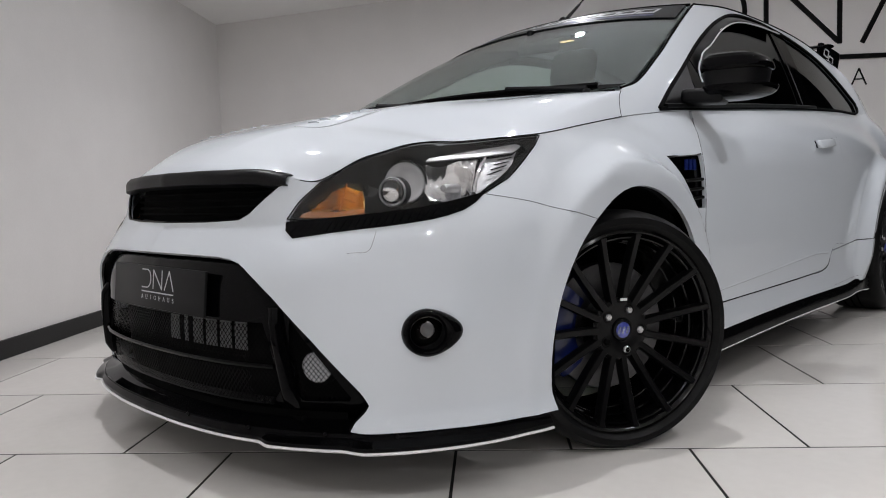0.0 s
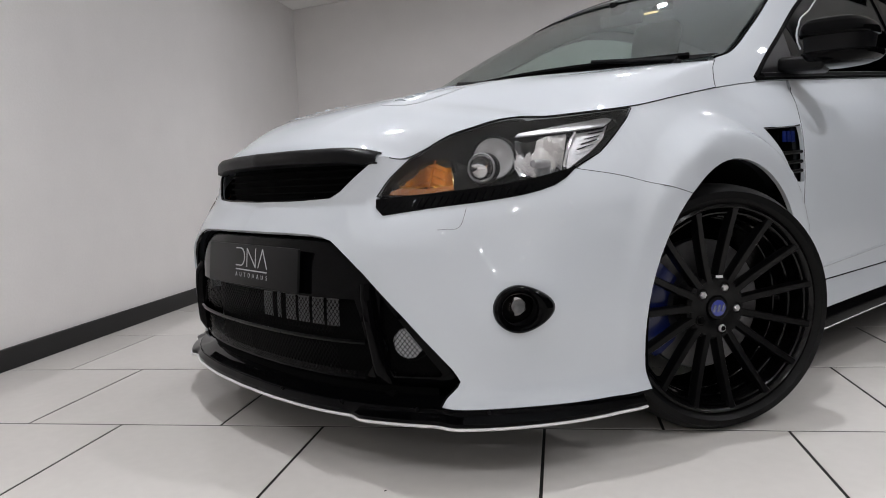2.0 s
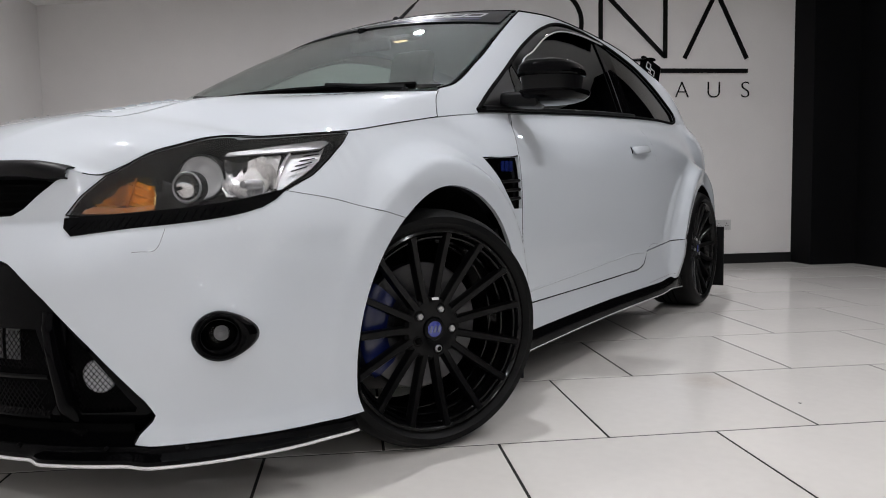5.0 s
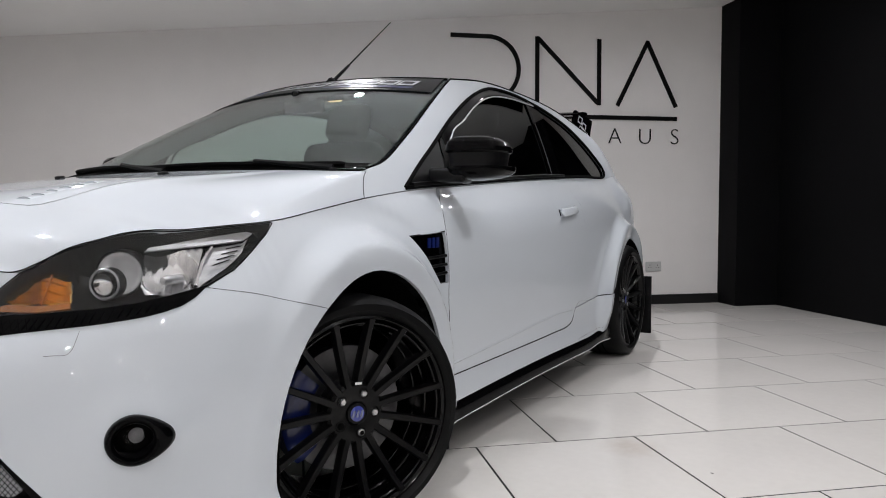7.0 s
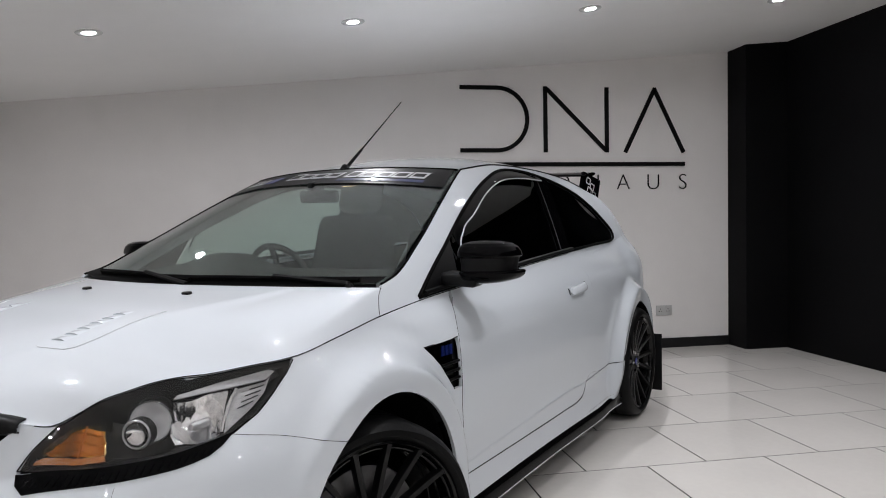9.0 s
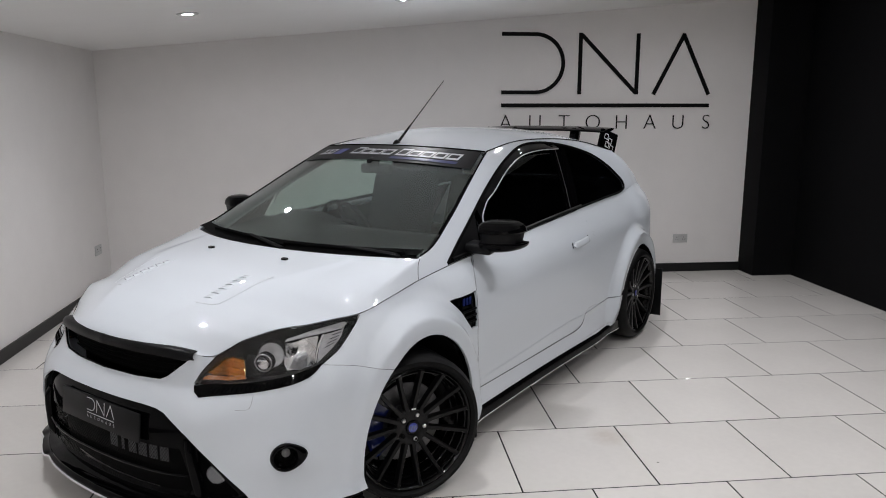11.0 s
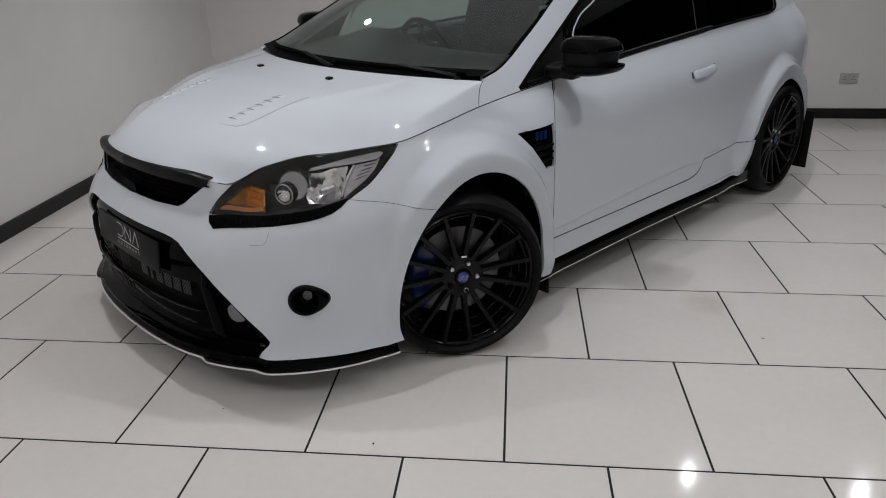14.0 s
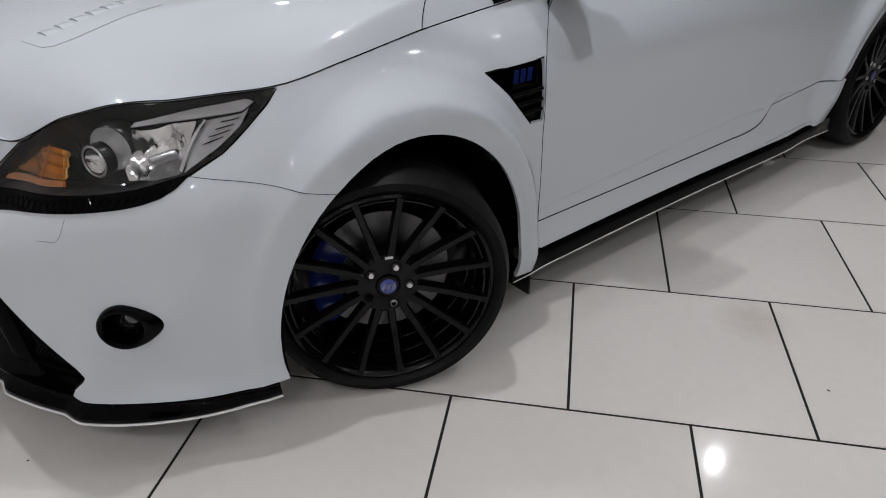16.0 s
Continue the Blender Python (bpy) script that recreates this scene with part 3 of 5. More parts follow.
# front bumper, half outline from the middle of the band above the lower grille
GR_IN = [(0, .548), (S(.20, -.876), .547), (S(.31, -.86), .5445), (S(.355, -.851), .540), (S(.388, -.842), .531), (S(.415, -.832), .518), (S(.45, -.818), .494), (S(.488, -.803), .460), (S(.578, -.758), .365), (S(.660, -.70), .252), (S(.671, -.69), .234), (S(.674, -.688), .222), (S(.670, -.69), .210), (S(.650, -.703), .186), (S(.640, -.709), LOWZ)]
UP_OPEN = [(S(.425, -.70), .716), (S(.40, -.72), .690), (S(.345, -.75), .642), (S(.31, -.76), .627), (S(.2, -.79), .622), (0, .620)]
bumper_outline = GR_IN + [(sArchF, LOWZ)] + cut[1:] + seam[::-1] + LAMP_LOW[::-1][1:] + LAMP_IN[1:] + [p for p in FRONT_EDGE[::-1] if p[0] > S(.43, -.697)] + UP_OPEN
fog_hole = [(.851 + .047 * math.cos(a) * (1.15 if math.cos(a) > 0 else 1), .380 + .043 * math.sin(a)) for a in np.linspace(0, 2 * math.pi, 29)[:-1]]
v, f = sheet(bumper_outline, [fog_hole], 0.015)
front_bumper = shell("front_bumper", v, f, belt, PAINT, car, 0.012, mirror=True, label="glossy white front bumper")

EY = EDGE[(EDGE[:, 1] > 0.0) & (EDGE[:, 0] > 0.55)]


def upper(yz, extra=0.0):
    """Points of the cabin side at y and z, leaning in above the sill."""
    yz = np.atleast_2d(np.array(yz, float))
    y, z = yz[:, 0], yz[:, 1]
    xb, zb = np.interp(y, EY[:, 1], EY[:, 0]), np.interp(y, EY[:, 1], EY[:, 2])
    dz = z - zb
    return np.stack([xb - 0.42 * dz - 0.16 * dz * np.abs(dz) + extra, y, z], 1)


bonnet_side = hermite([tuple(p) for p in EDGE if p[1] <= .15 and p[0] >= .43 and p[1] > -.7][::8] + [(.787, .184, .878)], 80)
bonnet_mid = hermite([(-.79, .747), (-.775, .766), (-.74, .788), (-.66, .822), (-.54, .860), (-.31, .905), (-.07, .942), (.03, .957)], 80)


corner_line = hermite([(.184, .878), (.190, .895), (.200, .915), (.216, .940), (.236, .957)], 30)
corner_xyz = upper(corner_line)
A0 = corner_xyz[-1][0] / .787


def bonnet_base(a, v):
    k = np.linspace(0, 1, 80)
    ex, ey, ez = (np.interp(v, k, bonnet_side[:, c]) for c in range(3))
    cy, cz = (np.interp(v, k, bonnet_mid[:, c]) for c in range(2))
    late = step((v - 0.35) / 0.5)
    z = ez + (cz - ez) * (1 - a ** (2.6 + 7 * late))
    y = cy + (ey - cy) * a ** 2.2
    rid = 0.35 + 0.33 * v
    z = z + 0.014 * (1 - np.clip((a - rid + 0.02) / (1.02 - rid), 0, 1)) ** 4 * step(v / 0.25)
    return np.stack([a * ex, y, z], 1)


def bonnet_rear(a):
    """The rear edge: along the screen, then down the corner."""
    t = np.clip((a - A0) / (1 - A0), 0, 1)
    q = np.stack([np.interp(1 - t, np.linspace(0, 1, 30), corner_xyz[:, c]) for c in range(3)], 1)
    b = np.clip(a / A0, 0, 1)
    run = np.stack([a * .787, .03 + .206 * b ** 2.2, .965 - .008 * b ** 3], 1)
    return np.where((a > A0)[:, None], q, run)


def bonnet_at(u, v):
    """u from 0 (right edge) to 1 (left edge), v from nose to screen."""
    w = 2 * u - 1
    a = np.abs(w)
    p = bonnet_base(a, v) + (bonnet_rear(a) - bonnet_base(a, np.ones_like(a))) * step((v - .62) / .38)[:, None]
    return p * np.stack([np.where(w < 0, -1, 1), np.ones_like(a), np.ones_like(a)], 1)


def denser(u):
    """More columns towards both edges."""
    w = 2 * u - 1
    return 0.5 + 0.5 * np.sign(w) * (1 - (1 - np.abs(w)) ** 1.7)


bonnet = lattice("bonnet", lambda u, v: bonnet_at(denser(u), v), 101, 71, PAINT, car, 0.012, "glossy white bonnet with two vents")

# wings, doors, quarters and sills on both sides
SILLZ = 0.262
DOORF, DOORR = .522, 1.86
door_front = [(sy(.605), .893), (sy(.575), .870), (sy(.545), .828), (sy(.522), .76), (sy(.518), .62), (sy(.522), .50), (sy(.535), .293)]
wing_top = [(S(*p[:2]), p[2] - 0.003) for p in EDGE if -.198 <= p[1] <= .598 and p[0] > .5]
arch_back = [p for p in AF if p[0] >= sy(.06)]
wing_outline = seam + [p for p in AF if p[1] > .612 and p[0] < sy(.06)] + arch_back + [(sy(.535), LOWZ), (sy(.533), .293), (sy(.520), .50), (sy(.516), .62), (sy(.520), .76), (sy(.543), .828), (sy(.573), .870)] + [p for p in wing_top[::-1]] \
    + [(s + .003, z) for s, z in LAMP_SIDE]
VENT = [(sy(.325), .762), (sy(.516), .772), (sy(.514), .606), (sy(.470), .606), (sy(.40), .690)]
quarter_top = [(S(*p[:2]), p[2] - 0.0004) for p in EDGE if 1.86 < p[1] < 3.2 and p[0] > .5]
door_top = [(S(*p[:2]), p[2] - 0.003) for p in EDGE if .610 < p[1] < 1.86 and p[0] > .5]
door_rear = [(sy(1.86), .98), (sy(1.87), .75), (sy(1.84), .50), (sy(1.77), .376)]
door_low = [(sy(1.748), .345), (sy(1.725), .318), (sy(1.67), .303), (sy(1.50), .298), (sy(1.0), .294), (sy(.535), .293)]
door_outline = door_front[::-1] + door_top + door_rear[1:] + door_low[:-1]
sill_outline = [(sy(.535), LOWZ), (sy(.535), .289)] + [(s, z - 0.004) for s, z in door_low[::-1][1:]] + [(sy(1.77), .371), (sy(2.0), .386), (sy(2.215), .402)] + [p for p in AR if p[0] < sy(BASE - .2) and p[1] < .40][::-1]
quarter_outline = [(sy(1.77), .377), (sy(1.84), .50), (sy(1.87), .75), (sy(1.86), .98)] + quarter_top + [(sy(3.2), .2)] + [p for p in AR[::-1] if p[0] > sy(BASE - .015)] + [p for p in AR[::-1] if p[0] <= sy(BASE - .015) and p[1] > .41] + [(sy(2.215), .406), (sy(2.0), .391)]
for flip in (False, True):
    v, f = sheet(wing_outline, [VENT], 0.010)
    shell("front_wing", v, f, belt, PAINT, car, 0.012, flip_x=flip, label="glossy white flared front wing")
    v, f = sheet(door_outline, [], 0.026)
    door = shell("door", v, f, belt, PAINT, car, 0.012, flip_x=flip, label="glossy white long side door")
    v, f = sheet(sill_outline, [], 0.026)
    shell("sill", v, f, belt, PAINT, car, 0.012, flip_x=flip, label="white side skirt")
    v, f = sheet(quarter_outline, [], 0.014)
    shell("rear_quarter", v, f, belt, PAINT, car, 0.012, flip_x=flip, label="glossy white flared rear quarter panel")
tail = [(sy(3.2), .2), (sy(3.2), 1.047), (PS[-1] - .3, 1.047), (PS[-1], 1.047), (PS[-1], .2)]
v, f = sheet(tail, [], 0.05)
shell("rear_bumper", v, f, belt, PAINT, car, 0.012, mirror=True)

# cabin sides with window openings
ROOF_EDGE = hermite([(1.095, 1.376), (1.4, 1.413), (1.8, 1.418), (2.3, 1.386), (2.8, 1.305)], 60)
SCREEN_EDGE = hermite([(.249, .966), (.334, .988), (.41, 1.022), (.486, 1.062), (.60, 1.120), (.75, 1.200), (.9, 1.278), (1.037, 1.346), (1.095, 1.373)], 40)
sill_line = [(p[1], p[2]) for p in EDGE if p[1] > .176 and p[0] > .6][::6]
side_outline = [(y + .003, z) for y, z in corner_line[::4]] + [tuple(p) for p in SCREEN_EDGE] + [tuple(p) for p in ROOF_EDGE[1:]] + [(2.96, 1.23), (3.10, 1.13), (3.19, 1.06)] + [p for p in sill_line[::-1] if p[0] < 3.25 and p[0] > .2]
WIN_TOP = [tuple(p) for p in hermite([(.405, .912), (.51, .975), (.68, 1.065), (.96, 1.210), (1.25, 1.330), (1.46, 1.388), (1.70, 1.400), (1.92, 1.384), (2.18, 1.345), (2.45, 1.277), (2.66, 1.182), (2.765, 1.110)], 60)]
WIN_LOW = [(y, z + 0.008) for y, z in sill_line[::-1] if .42 < y < 2.70]
WIN = WIN_TOP + [(2.785, 1.088), (2.784, 1.066), (2.768, 1.047), (2.742, 1.037)] + WIN_LOW
for flip in (False, True):
    v, f = sheet(side_outline, [WIN], 0.03)
    shell("cabin_side", v, f, upper, PAINT, car, 0.014, flip_x=flip, label="white roof pillars and rail round the side windows")


def screen_at(u, v):
    w = 2 * u - 1
    a = np.abs(w)
    se = np.stack([np.interp(v, np.linspace(0, 1, 40), SCREEN_EDGE[:, k]) for k in range(2)], 1)
    ed = upper(se)
    cy, cz = 0.045 + 0.955 * v, 0.945 + 0.452 * v + 0.035 * np.sin(np.pi * v)
    return np.stack([w * ed[:, 0], cy + (ed[:, 1] - cy) * a ** 2.2, cz + (ed[:, 2] - cz) * a ** 2.2], 1)


windscreen = lattice("windscreen", lambda u, v: screen_at(0.012 + 0.976 * u, 0.02 + 0.965 * v), 41, 31, SCREEN, car, 0.005, "faintly green windscreen glass", out=(0, 1.5, 0.5))
windscreen.visible_shadow = False


def roof_at(u, v):
    w = 2 * u - 1
    a = np.abs(w)
    re = np.stack([np.interp(v, np.linspace(0, 1, 60), ROOF_EDGE[:, k]) for k in range(2)], 1)
    ed = upper(re)
    cy = 1.0 + (2.86 - 1.0) * v
    crown = 0.024 + 0.044 * step(v / 0.35)
    return np.stack([w * ed[:, 0], cy + (ed[:, 1] - cy) * a ** 2.2, ed[:, 2] + crown * (1 - a ** 2.4)], 1)


lattice("roof", roof_at, 41, 41, PAINT, car, 0.012, "glossy white roof", out=(0, 1.5, 0.5))


def hatch_at(u, v):
    w = 2 * u - 1
    a = np.abs(w)
    top = roof_at(u, np.ones_like(u))
    bx, by, bz = w * 0.62, 3.42 - 0.16 * a ** 2, 1.055
    return np.stack([top[:, 0] * (1 - v) + bx * v, top[:, 1] * (1 - v) + by * v, top[:, 2] * (1 - v) + bz * v], 1)


lattice("rear_window", hatch_at, 21, 11, PRIVACY, car, 0.006, "dark tinted tailgate glass", out=(0, 1.5, 0.5))


# ---- wheels ----
def wheel(m, R):
    """A fifteen-spoke black alloy wheel with tyre, disc and caliper; its face looks along +x."""
    w = empty("wheel", m, car)
    rim = 0.258
    prof = [(rim - .004, -.014), (rim + .004, -.004), (rim + .018, .010), (rim + .034, .008), (R - .012, -.008), (R - .003, -.026), (R, -.05), (R, -.20), (R - .003, -.225), (R - .014, -.245),
            (rim + .03, -.262), (rim + .004, -.25), (rim - .012, -.24), (rim - .012, -.03)]
    v, f = lathe(prof, 96, "x", True)
    tyre = mesh("tyre", v, f, RUBBER, w, "black low-profile tyre", sharp=50)
    for k, y in enumerate((-.10, -.135, -.17)):
        v, f = lathe([(R + .0006, y - .004), (R + .0012, y), (R + .0006, y + .004)], 64, "x")
        mesh("tread_groove", v, f, MATT, tyre)
    v, f = lathe([(rim + .002, -.008), (rim + .004, .000), (rim - .003, .003), (rim - .009, -.002), (rim - .014, -.018), (rim - .030, -.09), (rim - .030, -.24), (rim - .022, -.24), (rim - .012, -.10), (rim - .008, -.03)], 96, "x", True)
    mesh("rim", v, f, RIMGLOSS, w, "gloss black rim barrel")
    for r0, x0 in ((rim - .016, -.016), (rim - .027, -.060), (rim - .029, -.115)):
        v, f = lathe([(r0, x0 + .005), (r0 - .004, x0 + .003), (r0 - .005, x0 - .004), (r0, x0 - .008)], 96, "x")
        mesh("rim_step", v, f, RIMGLOSS, w)
    for k in range(15):
        a = 2 * math.pi * (k + .5) / 15
        t = np.linspace(0, 1, 9)
        verts, faces = [], []
        for q in t:
            r = .060 + (rim - .060) * q
            h = .0105 * (1 - q) + .0085 * q
            if q > .9:
                h += .003
            x1 = -.034 + .036 * q ** 1.5
            for dx, hh in ((x1, h * .72), (x1 - .004, h), (x1 - .030, h * .9), (x1 - .030, -h * .9), (x1 - .004, -h), (x1, -h * .72)):
                y, z = r, hh
                verts.append((dx, y * math.cos(a) - z * math.sin(a), y * math.sin(a) + z * math.cos(a)))
        for i in range(len(t) - 1):
            for j in range(6):
                n = (j + 1) % 6
                faces.append((i * 6 + j, i * 6 + n, (i + 1) * 6 + n, (i + 1) * 6 + j))
        faces += [tuple(range(5, -1, -1)), tuple(range(len(verts) - 6, len(verts)))]
        mesh("spoke", verts, faces, SPOKE, w)
    v, f = lathe([(.0005, -.046), (.028, -.046), (.031, -.034), (.034, -.032), (.074, -.034), (.082, -.042), (.082, -.07), (.0005, -.07)], 60, "x")
    hub = mesh("hub", v, f, SPOKE, w)
    v, f = lathe([(.0005, -.0275), (.020, -.028), (.0275, -.030), (.029, -.036), (.029, -.046)], 40, "x")
    cap = mesh("centre_cap", v, f, SATIN, w, "black centre cap with a blue badge")
    v, f = lathe([(.0005, -.0262), (.019, -.0264), (.0205, -.0275), (.0205, -.0285)], 40, "x")
    badge = mesh("badge", v, f, BADGE, w, "blue enamel badge")
    bars("badge_shape", [stroke((-.015 + .012 * k, -.009), (-.009 + .012 * k, .009), .007) for k in range(3)], .0015, SILVER_MARK, badge, pose(-.0266, 0, 0, 0, 0, 90), "pale marks")
    for k in range(5):
        a = 2 * math.pi * (k - .0486) / 5
        y, z = .054 * math.cos(a), .054 * math.sin(a)
        v, f = lathe([(.0125, -.0335), (.0135, -.032), (.0150, -.0335)], 24, "x")
        mesh("nut_seat", v, f, MATT, w, matrix=pose(0, y, z))
        v, f = lathe([(.0005, -.006), (.007, -.006), (.0095, -.009), (.0098, -.030)], 24 if k == 4 else 6, "x")
        mesh("wheel_nut", v, f, MATT if k == 3 else STEEL, w, "black locking wheel nut" if k == 3 else "steel wheel nut", matrix=pose(-.020, y, z), sharp=20)
        if k == 4:
            v, f = lathe([(.0005, -.0045), (.0055, -.0048), (.0066, -.0064)], 20, "x")
            mesh("nut_socket", v, f, MATT, w, "dark socket of the locking nut", matrix=pose(-.020, y, z))
    part("spoke_badge", box_bm(.0015, .020, .007, (-.031, .003, .079), .0005), WHITE_TRIM, w, "small white badge")
    disc = [(.075, -.105), (.168, -.105), (.170, -.108), (.170, -.132), (.168, -.135), (.075, -.135)]
    v, f = lathe(disc, 64, "x", True)
    mesh("brake_disc", v, f, DISC, w, "bare steel brake disc")
    v, f = lathe([(.0005, -.07), (.075, -.075), (.080, -.105), (.08, -.15)], 40, "x")
    mesh("disc_bell", v, f, SATIN, w)
    bm = bmesh.new()
    n = 12
    ring = []
    for i in range(n + 1):
        a = radians(140 + 80 * i / n)
        ring.append([bm.verts.new((x, r * math.cos(a), r * math.sin(a))) for x, r in ((-.075, .115), (-.068, .13), (-.068, .175), (-.08, .190), (-.15, .190), (-.15, .115))])
    for i in range(n):
        for j in range(6):
            k = (j + 1) % 6
            bm.faces.new((ring[i][j], ring[i][k], ring[i + 1][k], ring[i + 1][j]))
    bm.faces.new(ring[0][::-1])
    bm.faces.new(ring[-1])
    part("brake_caliper", bm, BLUE, w, "blue painted brake caliper")
    return w


STEER = 26.0
wheel(pose(.929, -.031, .309, -1.5, 0, -STEER), .312)
wheel(pose(.905, BASE, .318, 40, 0, 0), .318)
wheel(pose(-.900, -.020, .309, 20, 0, 180 - STEER), .312)
wheel(pose(-.905, BASE, .318, 60, 0, 180), .318)

# wheel housings and underside
for cy, ry, rz, xo in ((AXLE + .06, .365, .430, .890), (BASE - .022, .398, .425, .890)):
    for sgn in (1, -1):
        pts, n = [], 32
        for x, k in ((xo, 1.0), (.80, .99), (.52, .96)):
            for i in range(n + 1):
                a = -.2 + (math.pi + .4) * i / n
                pts.append((sgn * x, cy + ry * k * math.cos(a) * .995, max(.16, .25 + rz * k * math.sin(a) * .995)))
        pts += [(sgn * .52, cy, .25)]
        fs = [(r * (n + 1) + i, r * (n + 1) + i + 1, (r + 1) * (n + 1) + i + 1, (r + 1) * (n + 1) + i) for r in range(2) for i in range(n)] + [(2 * n + 2 + i, 2 * n + 3 + i, 3 * n + 3) for i in range(n)]
        mesh("wheel_housing", pts, fs, MATT, car, "black plastic wheel housing")
part("underbody", box_bm(1.62, 1.64, .16, (0, 1.33, .24), .03), MATT, car, "black underbody")
part("nose_structure", box_bm(1.00, .30, .50, (0, -.46, .43), .04), MATT, car)
part("rear_structure", box_bm(1.10, .55, .40, (0, 3.02, .44), .04), MATT, car)


# ---- fittings of the car ----
def mirrored(ob, parent):
    """The same part on the other side of the car, with its own parts."""
    m = ob.matrix_basis
    me = ob.data.copy()
    me.transform(m)
    me.transform(Matrix.Diagonal((-1, 1, 1, 1)))
    me.flip_normals()
    twin = new(ob.name.split(".")[0], me)
    twin.parent = parent
    twin.visible_shadow = ob.visible_shadow
    if "label" in ob:
        twin["label"] = ob["label"]
    for ch in ob.children:
        mirrored(ch, twin)
    return twin


def belt_frame(s, z, extra=0.0):
    """A pose on the lower body: x along it towards the rear, y into the car, z up the surface."""
    p = belt([(s, z)], extra)[0]
    a = belt([(s + .01, z)], extra)[0] - belt([(s - .01, z)], extra)[0]
    b = belt([(s, z + .01)], extra)[0] - belt([(s, z - .01)], extra)[0]
    a /= np.linalg.norm(a)
    b /= np.linalg.norm(b)
    n = np.cross(b, a)
    n /= np.linalg.norm(n)
    b = np.cross(a, n)
    m = Matrix.Identity(4)
    for k in range(3):
        m[k][0], m[k][1], m[k][2], m[k][3] = a[k], n[k], b[k], p[k]
    return m


def decal(name, polys, fn, h, material, parent, thick=0.003, label="", both=True):
    """A thin panel on a surface, its outline in the surface's own plane."""
    v, f = sheet(polys, [], h)
    ob = shell(name, v, f, fn, material, parent, thick, label=label)
    if both:
        mirrored(ob, parent)
    return ob


def off(extra):
    return lambda v: belt(v, extra)


def line(name, sz, radius, material, extra=0.0, both=True, n=40, parent=None):
    """A thin bar lying on the lower body."""
    ob = tube(name, belt(hermite(sz, n), extra), radius, material, parent or car, sides=5)
    if both:
        mirrored(ob, parent or car)
    return ob


# shut lines
for name, sz in (("bumper_seam", [(a, b) for a, b in seam]), ("door_seam", door_front), ("sill_seam", [(sy(.535), .291), (sy(1.0), .292), (sy(1.50), .296), (sy(1.67), .301), (sy(1.725), .316), (sy(1.748), .343)]), ("sill_end_seam", [(sy(1.748), .343), (sy(1.772), .374), (sy(2.0), .3885), (sy(2.21), .404)]),
                 ("washer_cover_seam", [(.680, .552), (.700, .553), (.730, .556), (.736, .562), (.744, .580), (.750, .597)])):
    line(name, sz, {"washer_cover_seam": .0006, "sill_end_seam": .0006, "sill_seam": .0020, "bumper_seam": .0009}.get(name, .0010), GREY_PRINT if name == "washer_cover_seam" else MATT, -.0003)
line("door_crease", [(sy(.56), .331), (sy(.80), .341), (sy(1.06), .352), (sy(1.40), .369), (sy(1.57), .376), (sy(1.72), .370)], .0055, PAINT, -.0026)
# the sill's crease is only its shade, drawn as a thin grey bar
line("sill_crease", [(sy(1.78), .222), (sy(1.95), .226), (sy(2.14), .230)], .0010, GREY_PRINT, -.0004)
edge_car = np.r_[bonnet_side[2:], corner_xyz[1:]]
mirrored(tube("bonnet_seam", edge_car + np.array([0, 0, -.001]), .0013, MATT, car, sides=5), car)
mirrored(tube("roof_ditch", upper(ROOF_EDGE) + np.array([0, 0, .0005]), .0034, MATT, car, "black roof ditch moulding", sides=6), car)
mirrored(tube("screen_seal", np.array([upper([p])[0] for p in SCREEN_EDGE]) + np.array([-.004, 0, .001]), .0045, MATT, car, "black windscreen seal", sides=6), car)
tube("screen_header", screen_at(np.linspace(.01, .99, 40), np.full(40, .995)) + np.array([0, 0, .002]), .005, MATT, car, sides=6)

# upper grille: lip, surround, slats
us = S(.43, -.697)


def lip_at(u, v):
    w = (2 * u - 1)
    s = w * us
    ze = np.array([zedge(abs(q)) for q in s])
    t = np.clip(1.6 * (1 - np.abs(w)) / .12, .25, 1)
    t = np.minimum(t, 1)
    prof_z = np.interp(v, [0, .2, .45, .8, 1], [.006, .008, -.006, -.032, -.036]) * np.where(v < .3, 1, .5 + .5 * t)
    prof_e = np.interp(v, [0, .2, .45, .8, 1], [-.020, .002, .014, .010, -.020])
    out = np.array([belt([(a, max(.3, b + c))], e)[0] for a, b, c, e in zip(s, ze, prof_z, prof_e)])
    return out


lattice("grille_lip", lip_at, 61, 9, SATIN, car, .004, "satin black lip along the bonnet edge", out=(0, 0, .7))
recess = [(0, .622)] + UP_OPEN[::-1][1:] + [(us, .728), (0, .738)]
v, f = sheet(recess, [], .03)
upper_grille = shell("upper_grille", v, f, off(-.045), MATT, car, .006, mirror=True, label="matt black upper grille")
for k in range(4):
    z = .640 + .018 * k
    half = np.interp(z, [.63, .70], [S(.30, -.77), S(.40, -.73)])
    t = np.linspace(-half, half, 40)
    tube("slat", belt(np.stack([t, np.full(40, z)], 1), -.034), .004, MATT, upper_grille, sides=5)
for sgn in (1, -1):
    tube("grille_rim", belt([(sgn * a, b) for a, b in UP_OPEN], -.004), .004, GLOSS, upper_grille, sides=5)

# lower grille: gloss frame with openings, mesh, struts, bar
mid_open = [(0, .395), (.455, .395), (.470, .36), (.488, .305), (0, .305)]
low_open = [(0, .288), (.490, .288), (.500, .245), (.47, .205), (0, .205)]
tri_open = [(.528, .405), (.556, .372), (.610, .310), (.676, .232), (.672, .224), (.556, .222), (.546, .235), (.527, .33)]


